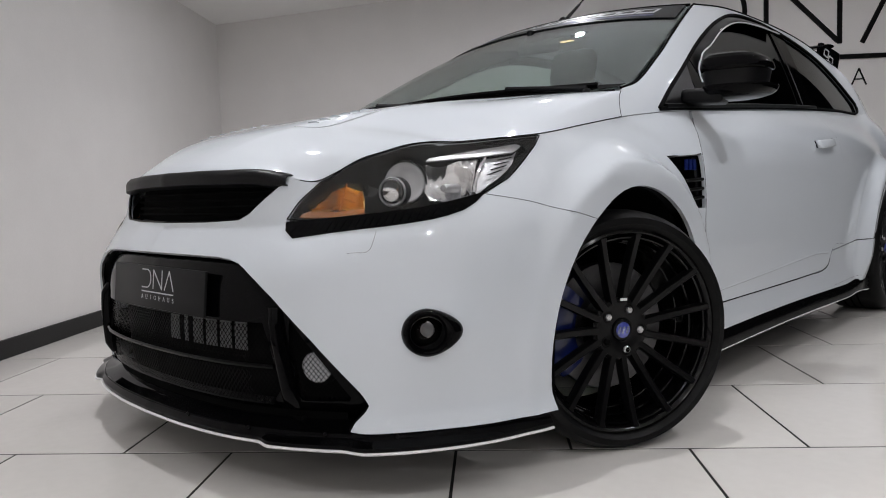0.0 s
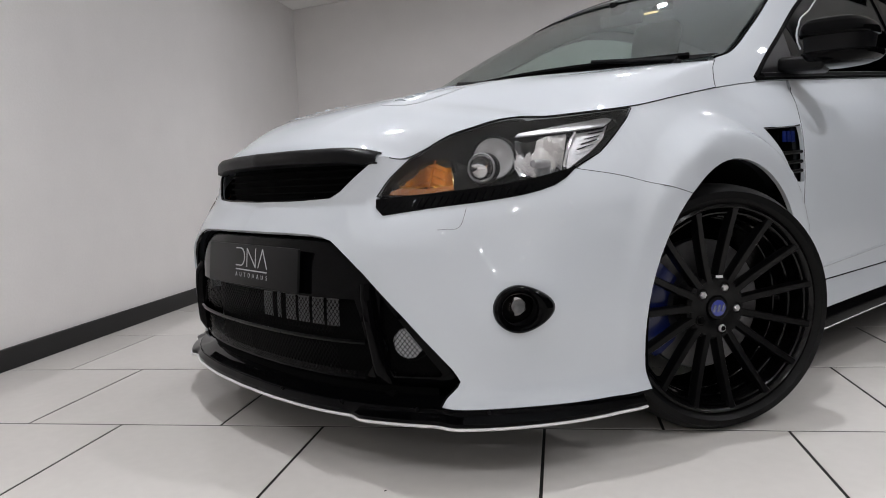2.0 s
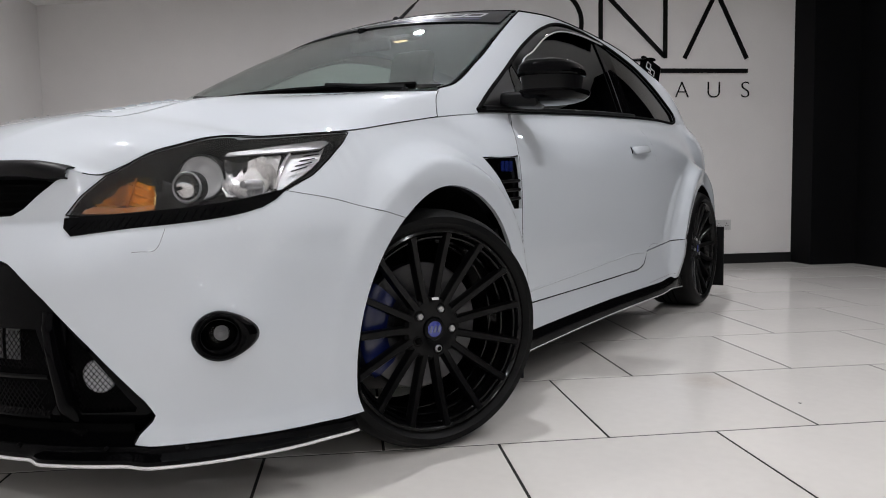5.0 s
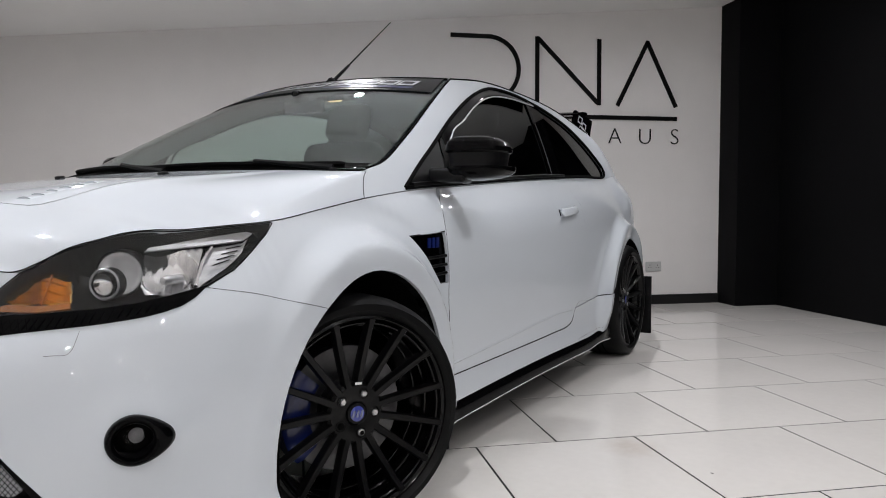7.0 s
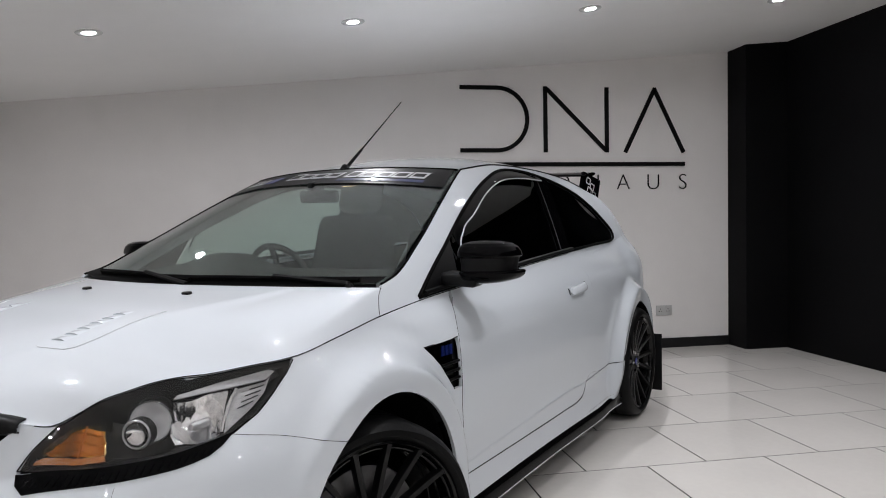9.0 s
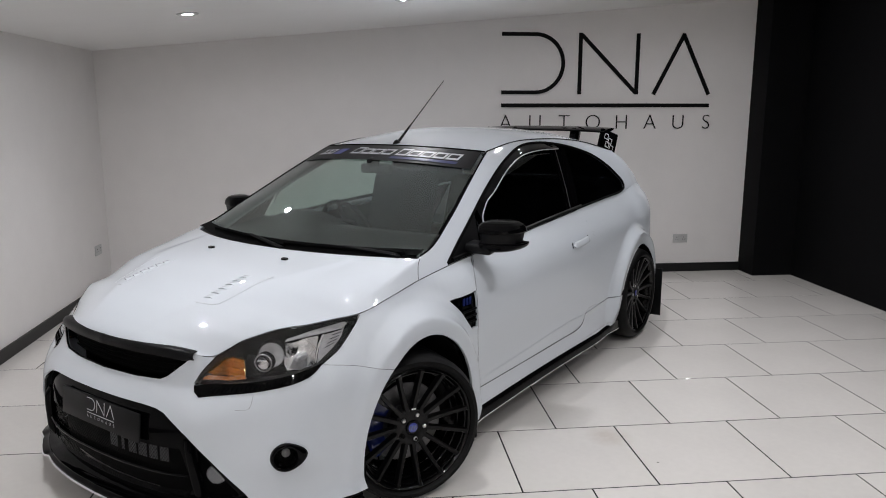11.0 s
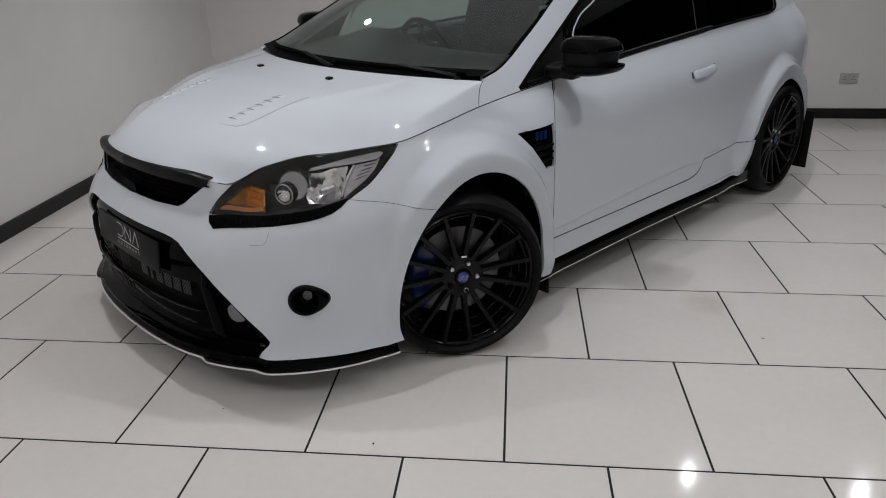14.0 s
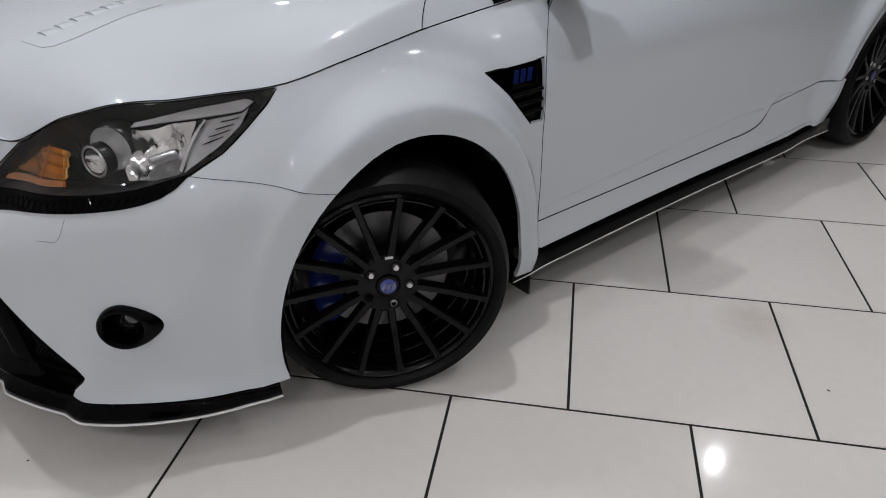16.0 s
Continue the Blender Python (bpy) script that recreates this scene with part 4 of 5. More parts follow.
hole = [(0.0, .395), (.455, .395), (.470, .36), (.500, .245), (.47, .205), (0.0, .205)]
gf_out = [(0, .545)] + GR_IN[1:] + [(S(.5, -.80), LOWZ), (0, LOWZ), (0, .205)] + hole[::-1][1:-1] + [(0, .395)]
v, f = sheet(gf_out, [tri_open], .022)
lower_grille = shell("lower_grille", v, f, lambda q: belt(q, -.030 - .045 * np.clip((.212 - q[:, 1]) / .045, 0, 1)), GLOSS, car, .02, mirror=True, label="gloss black trapezoid lower grille frame with mesh")
tube("grille_rim", belt([(-a, b) for a, b in GR_IN[::-1]] + [(a, b) for a, b in GR_IN[1:]], -.010), .006, GLOSS, lower_grille, sides=6)
t = np.linspace(-.487, .487, 60)
tube("cross_bar", belt(np.stack([t, np.full(60, .298)], 1), -.026), .0055, GLOSS, lower_grille, "gloss black cross bar", sides=6)


def strut_at(u, v):
    s0 = np.interp(v, [0, 1], [.490, .528])
    z0 = np.interp(v, [0, 1], [.432, .205])
    s = s0 + (u - .5) * .040
    e = -.028 + .022 * np.sin(np.pi * np.clip(u, 0, 1)) ** .7 * np.clip(np.sin(np.pi * (v * .9 + .05)) * 2, 0, 1)
    return np.array([belt([(a, b)], c)[0] for a, b, c in zip(s, z0, e)])


st = lattice("grille_strut", strut_at, 9, 25, GLOSS, lower_grille, .006, "gloss black upright strut", out=(.5, 0, .3))
mirrored(st, lower_grille)


def mesh_net(name, outline, extra, step_, r, both=True):
    """A diamond net of thin wires filling an outline: many small wires in one part."""
    lo, hi = np.min(outline, axis=0), np.max(outline, axis=0)
    verts, faces = [], []
    w, h = hi - lo
    for sgn in (1, -1):
        for c in np.arange(-h if sgn > 0 else 0, w + (0 if sgn > 0 else h), step_):
            pts = [(lo[0] + c + sgn * q * .9, lo[1] + q) for q in np.arange(0, h + .004, .006)]
            ok = inside(outline, pts)
            run = []
            for p, k in zip(pts + [None], list(ok) + [False]):
                if k:
                    run.append(p)
                else:
                    if len(run) > 1:
                        a = np.array(run)
                        L, Rr = belt(a - [r, 0], extra), belt(a + [r, 0], extra)
                        b = len(verts)
                        verts += list(L) + list(Rr)
                        n = len(a)
                        faces += [(b + i, b + i + 1, b + n + i + 1, b + n + i) for i in range(n - 1)]
                    run = []
    ob = mesh(name, verts, faces, NET, lower_grille, "black wire mesh", smooth=False)
    ob["kind"] = "stuff"
    if both:
        mirrored(ob, lower_grille)["kind"] = "stuff"
    return ob


mesh_net("mesh", mid_open, -.040, .0135, .0014)
mesh_net("mesh", low_open, -.040, .0135, .0014)
mesh_net("mesh", tri_open, -.034, .012, .0012)
v, f = sheet([(0, .42), (.52, .42), (.69, .2), (0, .19)], [], .05)
shell("radiator", v, f, off(-.085), MATT, lower_grille, .01, mirror=True, label="black radiator behind the mesh")
# plain grey bars behind the mesh
for k in range(6):
    s0 = .045 + .058 * k
    q = [(s0, .322), (s0 + .044, .322), (s0 + .044, .388), (s0, .388)] if k != 1 else [(s0 + .014, .322), (s0 + .03, .322), (s0 + .03, .388), (s0 + .014, .388)]
    a, b = sheet(q, [], .02)
    shell("stencil_bar", a, b, off(-.060), GREY_PRINT, lower_grille, .002, label="grey stencilled bar")
# round ducts with silver net
m = belt_frame(.592, .292, -.060)
vv, ff = lathe([(.0005, -.002), (.037, -.002), (.039, -.006), (.041, -.006), (.041, .02)], 40, "y")
# black disc paints the tube's inner shadow beside the shifted silver face
d = mesh("air_duct", vv, ff, MATT, lower_grille, "round air duct, its inner shade painted black", matrix=m)
vv, ff = lathe([(.0005, -.006), (.034, -.006), (.036, -.003)], 40, "y")
mesh("duct_face", vv, ff, SILVER_PRINT, d, "silver face of the air duct", matrix=pose(-.007, 0, .002))
mirrored(d, lower_grille)

v, f = sheet([(0, .214), (.66, .214), (.66, .13), (0, .13)], [], .06)
shell("lower_closure", v, f, off(-.048), MATT, lower_grille, .004, mirror=True)
part("undertray", box_bm(1.02, .50, .012, (0, -.50, .176), .003), MATT, car)

# number plate with plain emblem
plate = part("number_plate", box_bm(.52, .008, .111, (0, 0, 0), .003), PLATE, car, "black plate with a silver emblem", matrix=pose(.026, -.846, .455, -6, 0, 0))
emblem(plate, SILVER_PRINT, .182, .050, .001, pose(-.080, -.004, -.004), True)

# splitter with a white edge
smax = S(.882, -.325)


def lip_out(s):
    a = np.abs(s)
    return .014 + .019 * step((a - .450) / .045) - .019 * step((a - .80) / .35)


def splitter_at(u, v):
    s = (2 * u - 1) * smax
    o = lip_out(s)
    z = np.interp(v, [0, .25, .4, .55, .8, .9, 1], [.178, .163, .155, .149, .143, .130, .128])
    z = z - .001 * step((np.abs(s) - .450) / .045)
    f = np.interp(v, [0, .25, .4, .55, .8, .9, 1], [-.05, -.022, .1, .5, 1, 1, -6])
    e = np.where(f > 0, f * o, np.where(v < .3, f, f * .014))
    return np.array([belt([(a, b)], c)[0] for a, b, c in zip(s, z, e)])


splitter = lattice("splitter", splitter_at, 161, 15, GLOSS, car, .003, "gloss black splitter with a white edge", out=(0, 0, .4))
t = np.linspace(-smax, smax, 200)
tube("edge_stripe", np.array([belt([(a, .132 - .001 * float(step((abs(a) - .450) / .045)))], float(lip_out(a)) + .0015)[0] for a in t]), .0035, WHITE_TRIM, splitter, "white edge stripe", sides=5)
for s0 in (-.42, -.2, .2, .42, .62, .78):
    vv, ff = lathe([(.0005, -.002), (.003, -.002), (.004, 0), (.004, .004)], 12, "y")
    mesh("bolt", vv, ff, SATIN, splitter, matrix=belt_frame(s0, .158, .004) if s0 > 0 else belt_frame(-s0, .158, .004) @ pose(0, 0, 0))

# fog lamps
FS, FZ = .851, .380


def fog_ring(a, r, stretch):
    """A round that is drawn out towards the flank."""
    c, s_ = np.cos(a), np.sin(a)
    k = 1 + stretch * np.clip(c, 0, 1) ** 1.5
    return FS + r * k * c, FZ + r * .93 * s_ * (1 - .1 * stretch * np.clip(c, 0, 1))


def fog_at(u, v):
    a = 2 * np.pi * u
    r = np.interp(v, [0, .15, .3, .45, .6, 1], [.056, .052, .046, .041, .037, .030])
    st = np.interp(v, [0, .3, .6, 1], [.42, .22, .02, 0])
    e = np.interp(v, [0, .15, .3, .45, .6, 1], [-.002, .012, .018, .017, .010, -.045])
    s, z = fog_ring(a, r, st)
    return belt(np.stack([s, z], 1), 0) + belt_n(s, z) * e[:, None]


def belt_n(s, z):
    """Outward normals of the lower body."""
    a = belt(np.stack([s + .006, z], 1)) - belt(np.stack([s - .006, z], 1))
    b = belt(np.stack([s, z + .006], 1)) - belt(np.stack([s, z - .006], 1))
    n = np.cross(a, b)
    return n / (np.linalg.norm(n, axis=1)[:, None] + 1e-9)


fog = lattice("fog_lamp", fog_at, 49, 17, GLOSS, front_bumper, .002, "gloss black fog lamp bezel", out=(.72, -.55, .38))
vv, ff = lathe([(.0005, -.006), (.018, -.004), (.031, .004), (.033, .02)], 32, "y")
fl = mesh("lens", vv, ff, COVER, fog, "clear lens", matrix=belt_frame(FS, FZ, -.016))
vv, ff = lathe([(.0005, .034), (.008, .030), (.014, .020), (.016, .012)], 32, "y")
mesh("reflector", vv, ff, SILVERED, fog, "bright reflector", matrix=belt_frame(FS + .006, FZ, -.026))
vv, ff = lathe([(.020, .014), (.031, .006), (.034, .0)], 32, "y")
mesh("lamp_housing", vv, ff, MATT, fog, matrix=belt_frame(FS, FZ, -.026))
mirrored(fog, front_bumper)

# headlamps
LAMP = LAMP_IN + LAMP_UP[1:] + [(S(.776, -.198), .811)] + LAMP_SIDE + LAMP_LOW[::-1][:-1]
lamp_rim = np.array(loop(LAMP, .01))


def lamp_depth(v, deep):
    d = np.array([np.min(np.hypot(*(lamp_rim - q).T)) for q in v])
    return -.006 - deep * step(d / .035)


def lamp_bowl(v):
    return belt(v, 0) + belt_n(v[:, 0], v[:, 1]) * lamp_depth(v, .075)[:, None]


def lamp_cover(v):
    return belt(v, 0) + belt_n(v[:, 0], v[:, 1]) * .001


v, f = sheet(LAMP, [], .016)
headlamp = shell("headlamp", v, f, lamp_bowl, BEZEL, car, .004, label="headlamp with black bowl, bright projector and amber indicator")
v, f = sheet(LAMP, [], .02)
cover = shell("cover", v, f, lamp_cover, COVER, headlamp, .0025, label="clear lamp cover")
cover.visible_shadow = False
tube("lamp_seal", np.r_[belt(LAMP, .001), belt(LAMP[:1], .001)], .0015, MATT, headlamp, sides=5)


def on_lamp(s, z, extra, turn=8):
    """A pose in the lamp: x towards the rear, y along the car's length, z up."""
    p = belt([(s, z)], 0)[0] + belt_n(np.array([s]), np.array([z]))[0] * extra
    return pose(*p, 0, 0, turn)


def bowl_part(name, prof, m, material, label="", n=36):
    vv, ff = lathe(prof, n, "y")
    return mesh(name, vv, ff, material, headlamp, label, matrix=m)


def lamp_sheet(name, poly, deep, material, label, thick=.004, h=.02):
    v, f = sheet(poly, [], h)
    fn = deep if callable(deep) else (lambda q: np.full(len(q), deep))
    return shell(name, v, f, lambda q: belt(q, 0) + belt_n(q[:, 0], q[:, 1]) * fn(q)[:, None], material, headlamp, thick, label=label)


def dish(q):
    """A deep dish with stepped facets."""
    r = np.hypot((q[:, 0] - .955) / .085, (q[:, 1] - .718) / .055)
    return -.022 - .042 * np.clip(1 - r ** 2, 0, 1) - .0014 * np.sin(q[:, 0] * 260) * np.sin(q[:, 1] * 190)


m = on_lamp(.826, .730, -.044, 38)
bowl_part("projector_shroud", [(.0005, .030), (.024, .026), (.038, .016), (.045, .002), (.047, -.008)], m, SHROUD, "bright projector shroud", n=48)
bowl_part("shroud_rim", [(.0475, -.008), (.0495, -.011), (.052, -.007), (.052, .034)], m, BEZEL, n=48)
m = on_lamp(.797, .705, -.036, 24)
bowl_part("projector_ring", [(.030, -.008), (.0335, -.010), (.0355, -.006), (.0355, .02)], m, BEZEL, "dark projector ring", n=48)
bowl_part("ring_rim", [(.0300, -.0085), (.0325, -.0112), (.0350, -.0080)], m, SILVERED, "thin silver rim", n=48)
bowl_part("projector_lens", [(.0005, -.020), (.012, -.018), (.023, -.011), (.0295, -.003), (.031, .004)], m, GLASS, "glass projector lens")
bowl_part("projector_back", [(.0005, .018), (.018, .014), (.0305, .002)], m, BRIGHT)
lamp_sheet("reflector", [(.893, .757), (.98, .765), (1.065, .768), (1.036, .73), (1.005, .686), (.95, .676), (.885, .672), (.876, .69)], dish, BRIGHT, "bright faceted reflector", h=.007)
bowl_part("bulb_shield", [(.0005, -.030), (.008, -.028), (.011, -.018), (.011, .03)], on_lamp(.958, .716, -.045), SILVERED, "small bulb shield", n=20)
lamp_sheet("bezel_band", [(.893, .760), (.905, .768), (1.05, .784), (1.20, .799), (1.212, .794), (1.18, .779), (1.06, .770), (.98, .766)], -.014, SILVERED, "silver band over the reflector")
lamp_sheet("bezel_panel", [(1.080, .768), (1.18, .778), (1.20, .788), (1.165, .757), (1.100, .722), (1.054, .702), (1.014, .684), (1.030, .712), (1.055, .742)], -.024, SILVERED, "silver bezel beside the reflector")
vane = hermite([(1.088, .767), (1.060, .746), (1.036, .722), (1.019, .70), (1.008, .684)], 14)
tube("bezel_vane", belt(vane, 0) + belt_n(vane[:, 0], vane[:, 1]) * -.016, .0045, CHROME, headlamp, "bright curved vane", sides=8)
for k in range(4):
    q = np.linspace((1.070 + .018 * k, .727 + .012 * k), (1.120 + .016 * k, .738 + .010 * k), 6)
    tube("fin", belt(q, 0) + belt_n(q[:, 0], q[:, 1]) * -.017, .0015, MATT, headlamp, sides=4)
lamp_sheet("indicator", [(.541, .667), (.602, .711), (.640, .717), (.688, .716), (.700, .69), (.704, .664), (.62, .657), (.55, .657)], -.020, AMBER, "amber indicator lens", .003, .02)
lamp_sheet("indicator_reflector", [(.545, .667), (.602, .708), (.640, .714), (.686, .713), (.697, .69), (.701, .666), (.62, .659), (.555, .659)], lambda q: -.036 - .010 * np.sin((q[:, 0] - .54) * 60) - .004 * np.sin(q[:, 1] * 330), AMBER_BACK, "faceted reflector behind the amber lens", .003, .006)
lamp_sheet("indicator_foot", [(.515, .641), (.548, .655), (.62, .655), (.704, .662), (.708, .652), (.62, .643)], -.026, PALE_AMBER, "pale lower edge of the indicator", .008)
q = np.linspace((.628, .655), (.640, .716), 6)
tube("indicator_rod", belt(q, 0) + belt_n(q[:, 0], q[:, 1]) * -.022, .0022, PALE_AMBER, headlamp, sides=6)
mirrored(headlamp, car)

# black strip under each headlamp
strip = decal("lamp_strip", STRIP, off(.003), .02, GLOSS, car, .008, "gloss black strip below the headlamp", both=False)
for k in range(24):
    s0 = np.interp(k, [0, 23], [.530, .965])
    z0 = np.interp(s0, [.53, .70, .87, 1.03], [.606, .614, .632, .660])
    h0 = np.interp(s0, [.53, .62, .80, .965], [.007, .011, .011, .005])
    for lean in (.007, -.007):
        tube("rib", belt([(s0 - lean, z0 - h0), (s0, z0), (s0 + lean, z0 + h0)], .0036), .0012, GLOSS, strip, sides=4)
mirrored(strip, car)

# wing vents
v, f = sheet(VENT, [], .02)
vent = shell("wing_vent", v, f, off(-.018), GLOSS, car, .004, label="gloss black wing vent with blue badge")
tube("vent_rim", belt([VENT[1], VENT[0], VENT[4], VENT[3]], -.001), .0025, GLOSS, vent, sides=5)
for z, y0, y1 in ((.690, .410, .511), (.662, .428, .511), (.635, .446, .511)):
    q = np.array([(sy(y0), z), (sy(y1), z + .004)])
    tube("slat", belt(resample(q, 8), -.006), .0055, SATIN, vent, sides=6)
fm = belt_frame(sy(.442), .738, -.006)
bars("badge_shape", [[(-.032 + .022 * k, -.016), (-.018 + .022 * k, -.016), (-.012 + .022 * k, .016), (-.026 + .022 * k, .016)] for k in range(3)], .004, BLUE, vent, fm, "dark blue badge")
mirrored(vent, car)

# side skirt extension with white edge
def ext_at(u, v):
    y = .415 + (2.315 - .415) * u
    lift = .012 * np.sin(np.pi * u)
    kink = .010 * step((u - .80) / .08) * (1 - step((u - .90) / .1))
    z = np.interp(v, [0, .3, .6, .75, 1], [.206, .178, .156, .143, .138]) + lift + kink
    e = np.interp(v, [0, .3, .6, .75, 1], [-.002, .008, .0105, .011, -.05])
    s = np.array([sy(q) for q in y])
    p = np.array([belt([(a, b)], c)[0] for a, b, c in zip(s, z, e)])
    return np.stack([np.minimum(p[:, 0], .892 + e), p[:, 1], p[:, 2]], 1)


ext = lattice("side_skirt", ext_at, 60, 9, LOWBLACK, car, .003, "black side skirt extension with white edge", out=(.6, 1.3, .4))
tube("edge_stripe", ext_at(np.linspace(0, 1, 60), np.full(60, .73)) + np.array([.002, 0, -.001]), .0020, WHITE_TRIM, ext, "white edge stripe", sides=5)
mirrored(ext, car)

# mud flaps
for y, w, zt, x in ((.50, .09, .155, .845), (3.075, .15, .42, .845)):
    flap = part("mud_flap", box_bm(w, .008, zt - .06, (0, 0, (zt + .06) / 2), .002), SATIN, car, "black rubber mud flap", matrix=pose(x, y, 0, 0, 0, 0))
    mirrored(flap, car)

# door handles
decal("handle_cup", [(3.05, .822), (3.10, .806), (3.16, .812), (3.19, .836), (3.17, .856), (3.11, .864), (3.06, .850)], off(.0005), .02, PAINT, car, .002)


def handle_at(u, v):
    a = 2 * np.pi * v
    w = np.clip(np.minimum(u, 1 - u) / .06, 0.02, 1) ** .5
    c, q = np.cos(a), np.sin(a)
    s = 3.015 + .212 * u
    z = .826 + .016 * u + .0175 * w * np.sign(q) * np.abs(q) ** .6
    e = .010 + .010 * np.sin(np.pi * u) + .009 * w * np.sign(c) * np.abs(c) ** .6
    return np.array([belt([(p, o)], r)[0] for p, o, r in zip(s, z, e)])


for s0 in (3.012, 3.231):
    line("handle_gap", [(s0, .812 + .075 * (s0 - 3.012)), (s0 + .001, .842 + .075 * (s0 - 3.012))], .0022, MATT, .004)
hd = lattice("door_handle", handle_at, 21, 17, PAINT, car, .001, "white door handle", out=(.85, 1.63, .84))
mirrored(hd, car)

# side glass, pillar trims and wind deflectors
SAIL = [p for p in WIN_TOP if p[0] < .755] + [(.755, 1.100), (.700, .935)] + [p for p in WIN_LOW[::-1] if p[0] < .70][::-1]
bp_f, bp_r = [(1.885, 1.400), (1.765, .975)], [(2.015, 1.385), (1.885, .978)]
top_f = [p for p in WIN_TOP if .745 <= p[0] <= 1.885]
GLASS_F = top_f + [(1.885, 1.384), (1.765, .990)] + [p for p in WIN_LOW if .70 < p[0] < 1.76] + [(.700, .935)]
PILLAR = [(1.870, 1.388), (2.03, 1.370), (1.905, .992), (1.755, .984)]
GLASS_R = [(2.02, 1.370)] + [p for p in WIN_TOP if p[0] > 2.04] + [(2.785, 1.088), (2.784, 1.066), (2.768, 1.047), (2.742, 1.037)] + [p for p in WIN_LOW if p[0] > 1.91] + [(1.898, .994)]


def up(extra):
    return lambda v: upper(v, extra)


for flip, glass in ((False, PRIVACY), (True, SIDEGLASS)):
    for name, poly, e, material, label in (("door_sail", SAIL, -.004, SATIN, "black plastic mirror sail panel"), ("door_window", GLASS_F, -.010, glass, "tinted door window"),
                                           ("pillar_trim", PILLAR, -.005, GLOSS, "gloss black door pillar trim"), ("quarter_window", GLASS_R, -.008, PRIVACY, "dark tinted rear side window")):
        v, f = sheet(poly, [], .04)
        ob = shell(name, v, f, up(e), material, car, .004, flip_x=flip, label=label)
        if "window" in name:
            ob.visible_shadow = False
    pts = upper(WIN + WIN[:1], .001) * np.array([-1 if flip else 1, 1, 1])
    tube("window_seal", pts, .0075, MATT, car, "black rubber window seal", sides=6)
    low = hermite([(p[0], p[1] + .006) for p in WIN_LOW[::-1] if p[0] < 1.93], 30)
    tube("waist_seal", upper(low, .003) * np.array([-1 if flip else 1, 1, 1]), .010, SATIN, car, "black waist seal", sides=6)
# thin grey bar painting the gloss highlight down the pillar's edge
mirrored(tube("pillar_edge", upper(resample([(1.884, 1.380), (1.763, .992)], 12), .001), .0014, GREY_PRINT, car, "grey line painted for the highlight on the door pillar edge", sides=6), car)
DEF_LOW = hermite([(.785, 1.030), (.790, 1.085), (.83, 1.125), (.96, 1.182), (1.17, 1.276), (1.38, 1.338), (1.60, 1.359), (1.875, 1.358)], 40)
DEF_TOP = hermite([p for p in WIN_TOP if .745 < p[0] < 1.88][::3] + [(1.88, 1.389)], 40)


def deflect(u, v):
    k = np.linspace(0, 1, 40)
    t = np.stack([np.interp(u, k, DEF_TOP[:, c]) * (1 - v) + np.interp(u, k, DEF_LOW[:, c]) * v for c in range(2)], 1)
    return upper(t, .003) + np.array([1, 0, 0]) * (.024 * step(v / .9) * np.clip(u / .08, .2, 1))[:, None]


dfl = lattice("wind_deflector", deflect, 50, 11, GLOSS, car, .003, "smoked black wind deflector over the window", out=(.4, 1.3, 1.2))
tube("deflector_edge", deflect(np.linspace(0, 1, 50), np.ones(50)) + np.array([.001, 0, -.001]), .0030, SILVER_PRINT, dfl, "pale moulded edge", sides=5)
mirrored(dfl, car)

# door mirrors
def mirror_ring(prof, cx=.920, cy=.664):
    """Stacked rounded sections: height, width scale, sideways shift."""
    def at(u, v):
        a = 2 * np.pi * u
        k = np.linspace(0, 1, len(prof))
        z, w, dx = (np.interp(v, k, [p[c] for p in prof]) for c in range(3))
        c, q = np.cos(a), np.sin(a)
        x = cx + dx + .090 * w * np.sign(c) * np.abs(c) ** .62
        y = cy + .088 * w * np.sign(q) * np.abs(q) ** .72 + .035 * (x - cx) / .1
        y = np.minimum(y, cy + .062 + .25 * (x - cx))
        return np.stack([x, y, z], 1)
    return at


mh = lattice("door_mirror", mirror_ring([(1.030, .93, 0), (1.032, 1.0, 0), (1.038, 1.03, 0), (1.052, 1.01, -.001), (1.068, .93, -.004), (1.080, .78, -.007), (1.087, .55, -.009), (1.090, .28, -.01), (1.091, .01, -.01)]), 49, 33, GLOSS, car, .002,
             "gloss black door mirror", out=(.92, .66, 1.0))
lattice("mirror_body", mirror_ring([(.980, .90, -.002), (.995, .89, -.001), (1.034, .94, 0)]), 45, 7, SATIN, mh, .002, "satin black mirror body", out=(.92, .66, 1.0))
lattice("mirror_base", mirror_ring([(.940, .01, -.03), (.941, .50, -.03), (.947, .80, -.015), (.957, .97, 0), (.968, 1.04, .006), (.980, 1.06, .008), (.986, 1.04, .008), (.988, .8, .006)]), 45, 25, GLOSS, mh, .002, "black lower mirror shell", out=(.92, .66, 1.0))
part("mirror_arm", box_bm(.130, .115, .046, (0, 0, 0), .014, 3), SATIN, mh, "satin black mirror arm", matrix=pose(.834, .618, .957, 0, 4, 12))
mirrored(mh, car)

# cowl, wipers, washer jets, aerial
def cowl_at(u, v):
    a = bonnet_at(.028 + .944 * u, np.ones_like(u)) + np.array([0, .002, -.012])
    b = screen_at(.02 + .96 * u, np.full_like(u, .03)) + np.array([0, 0, -.004])
    return a * (1 - v)[:, None] + b * v[:, None] + np.array([0, 0, -.012]) * np.sin(np.pi * v)[:, None]


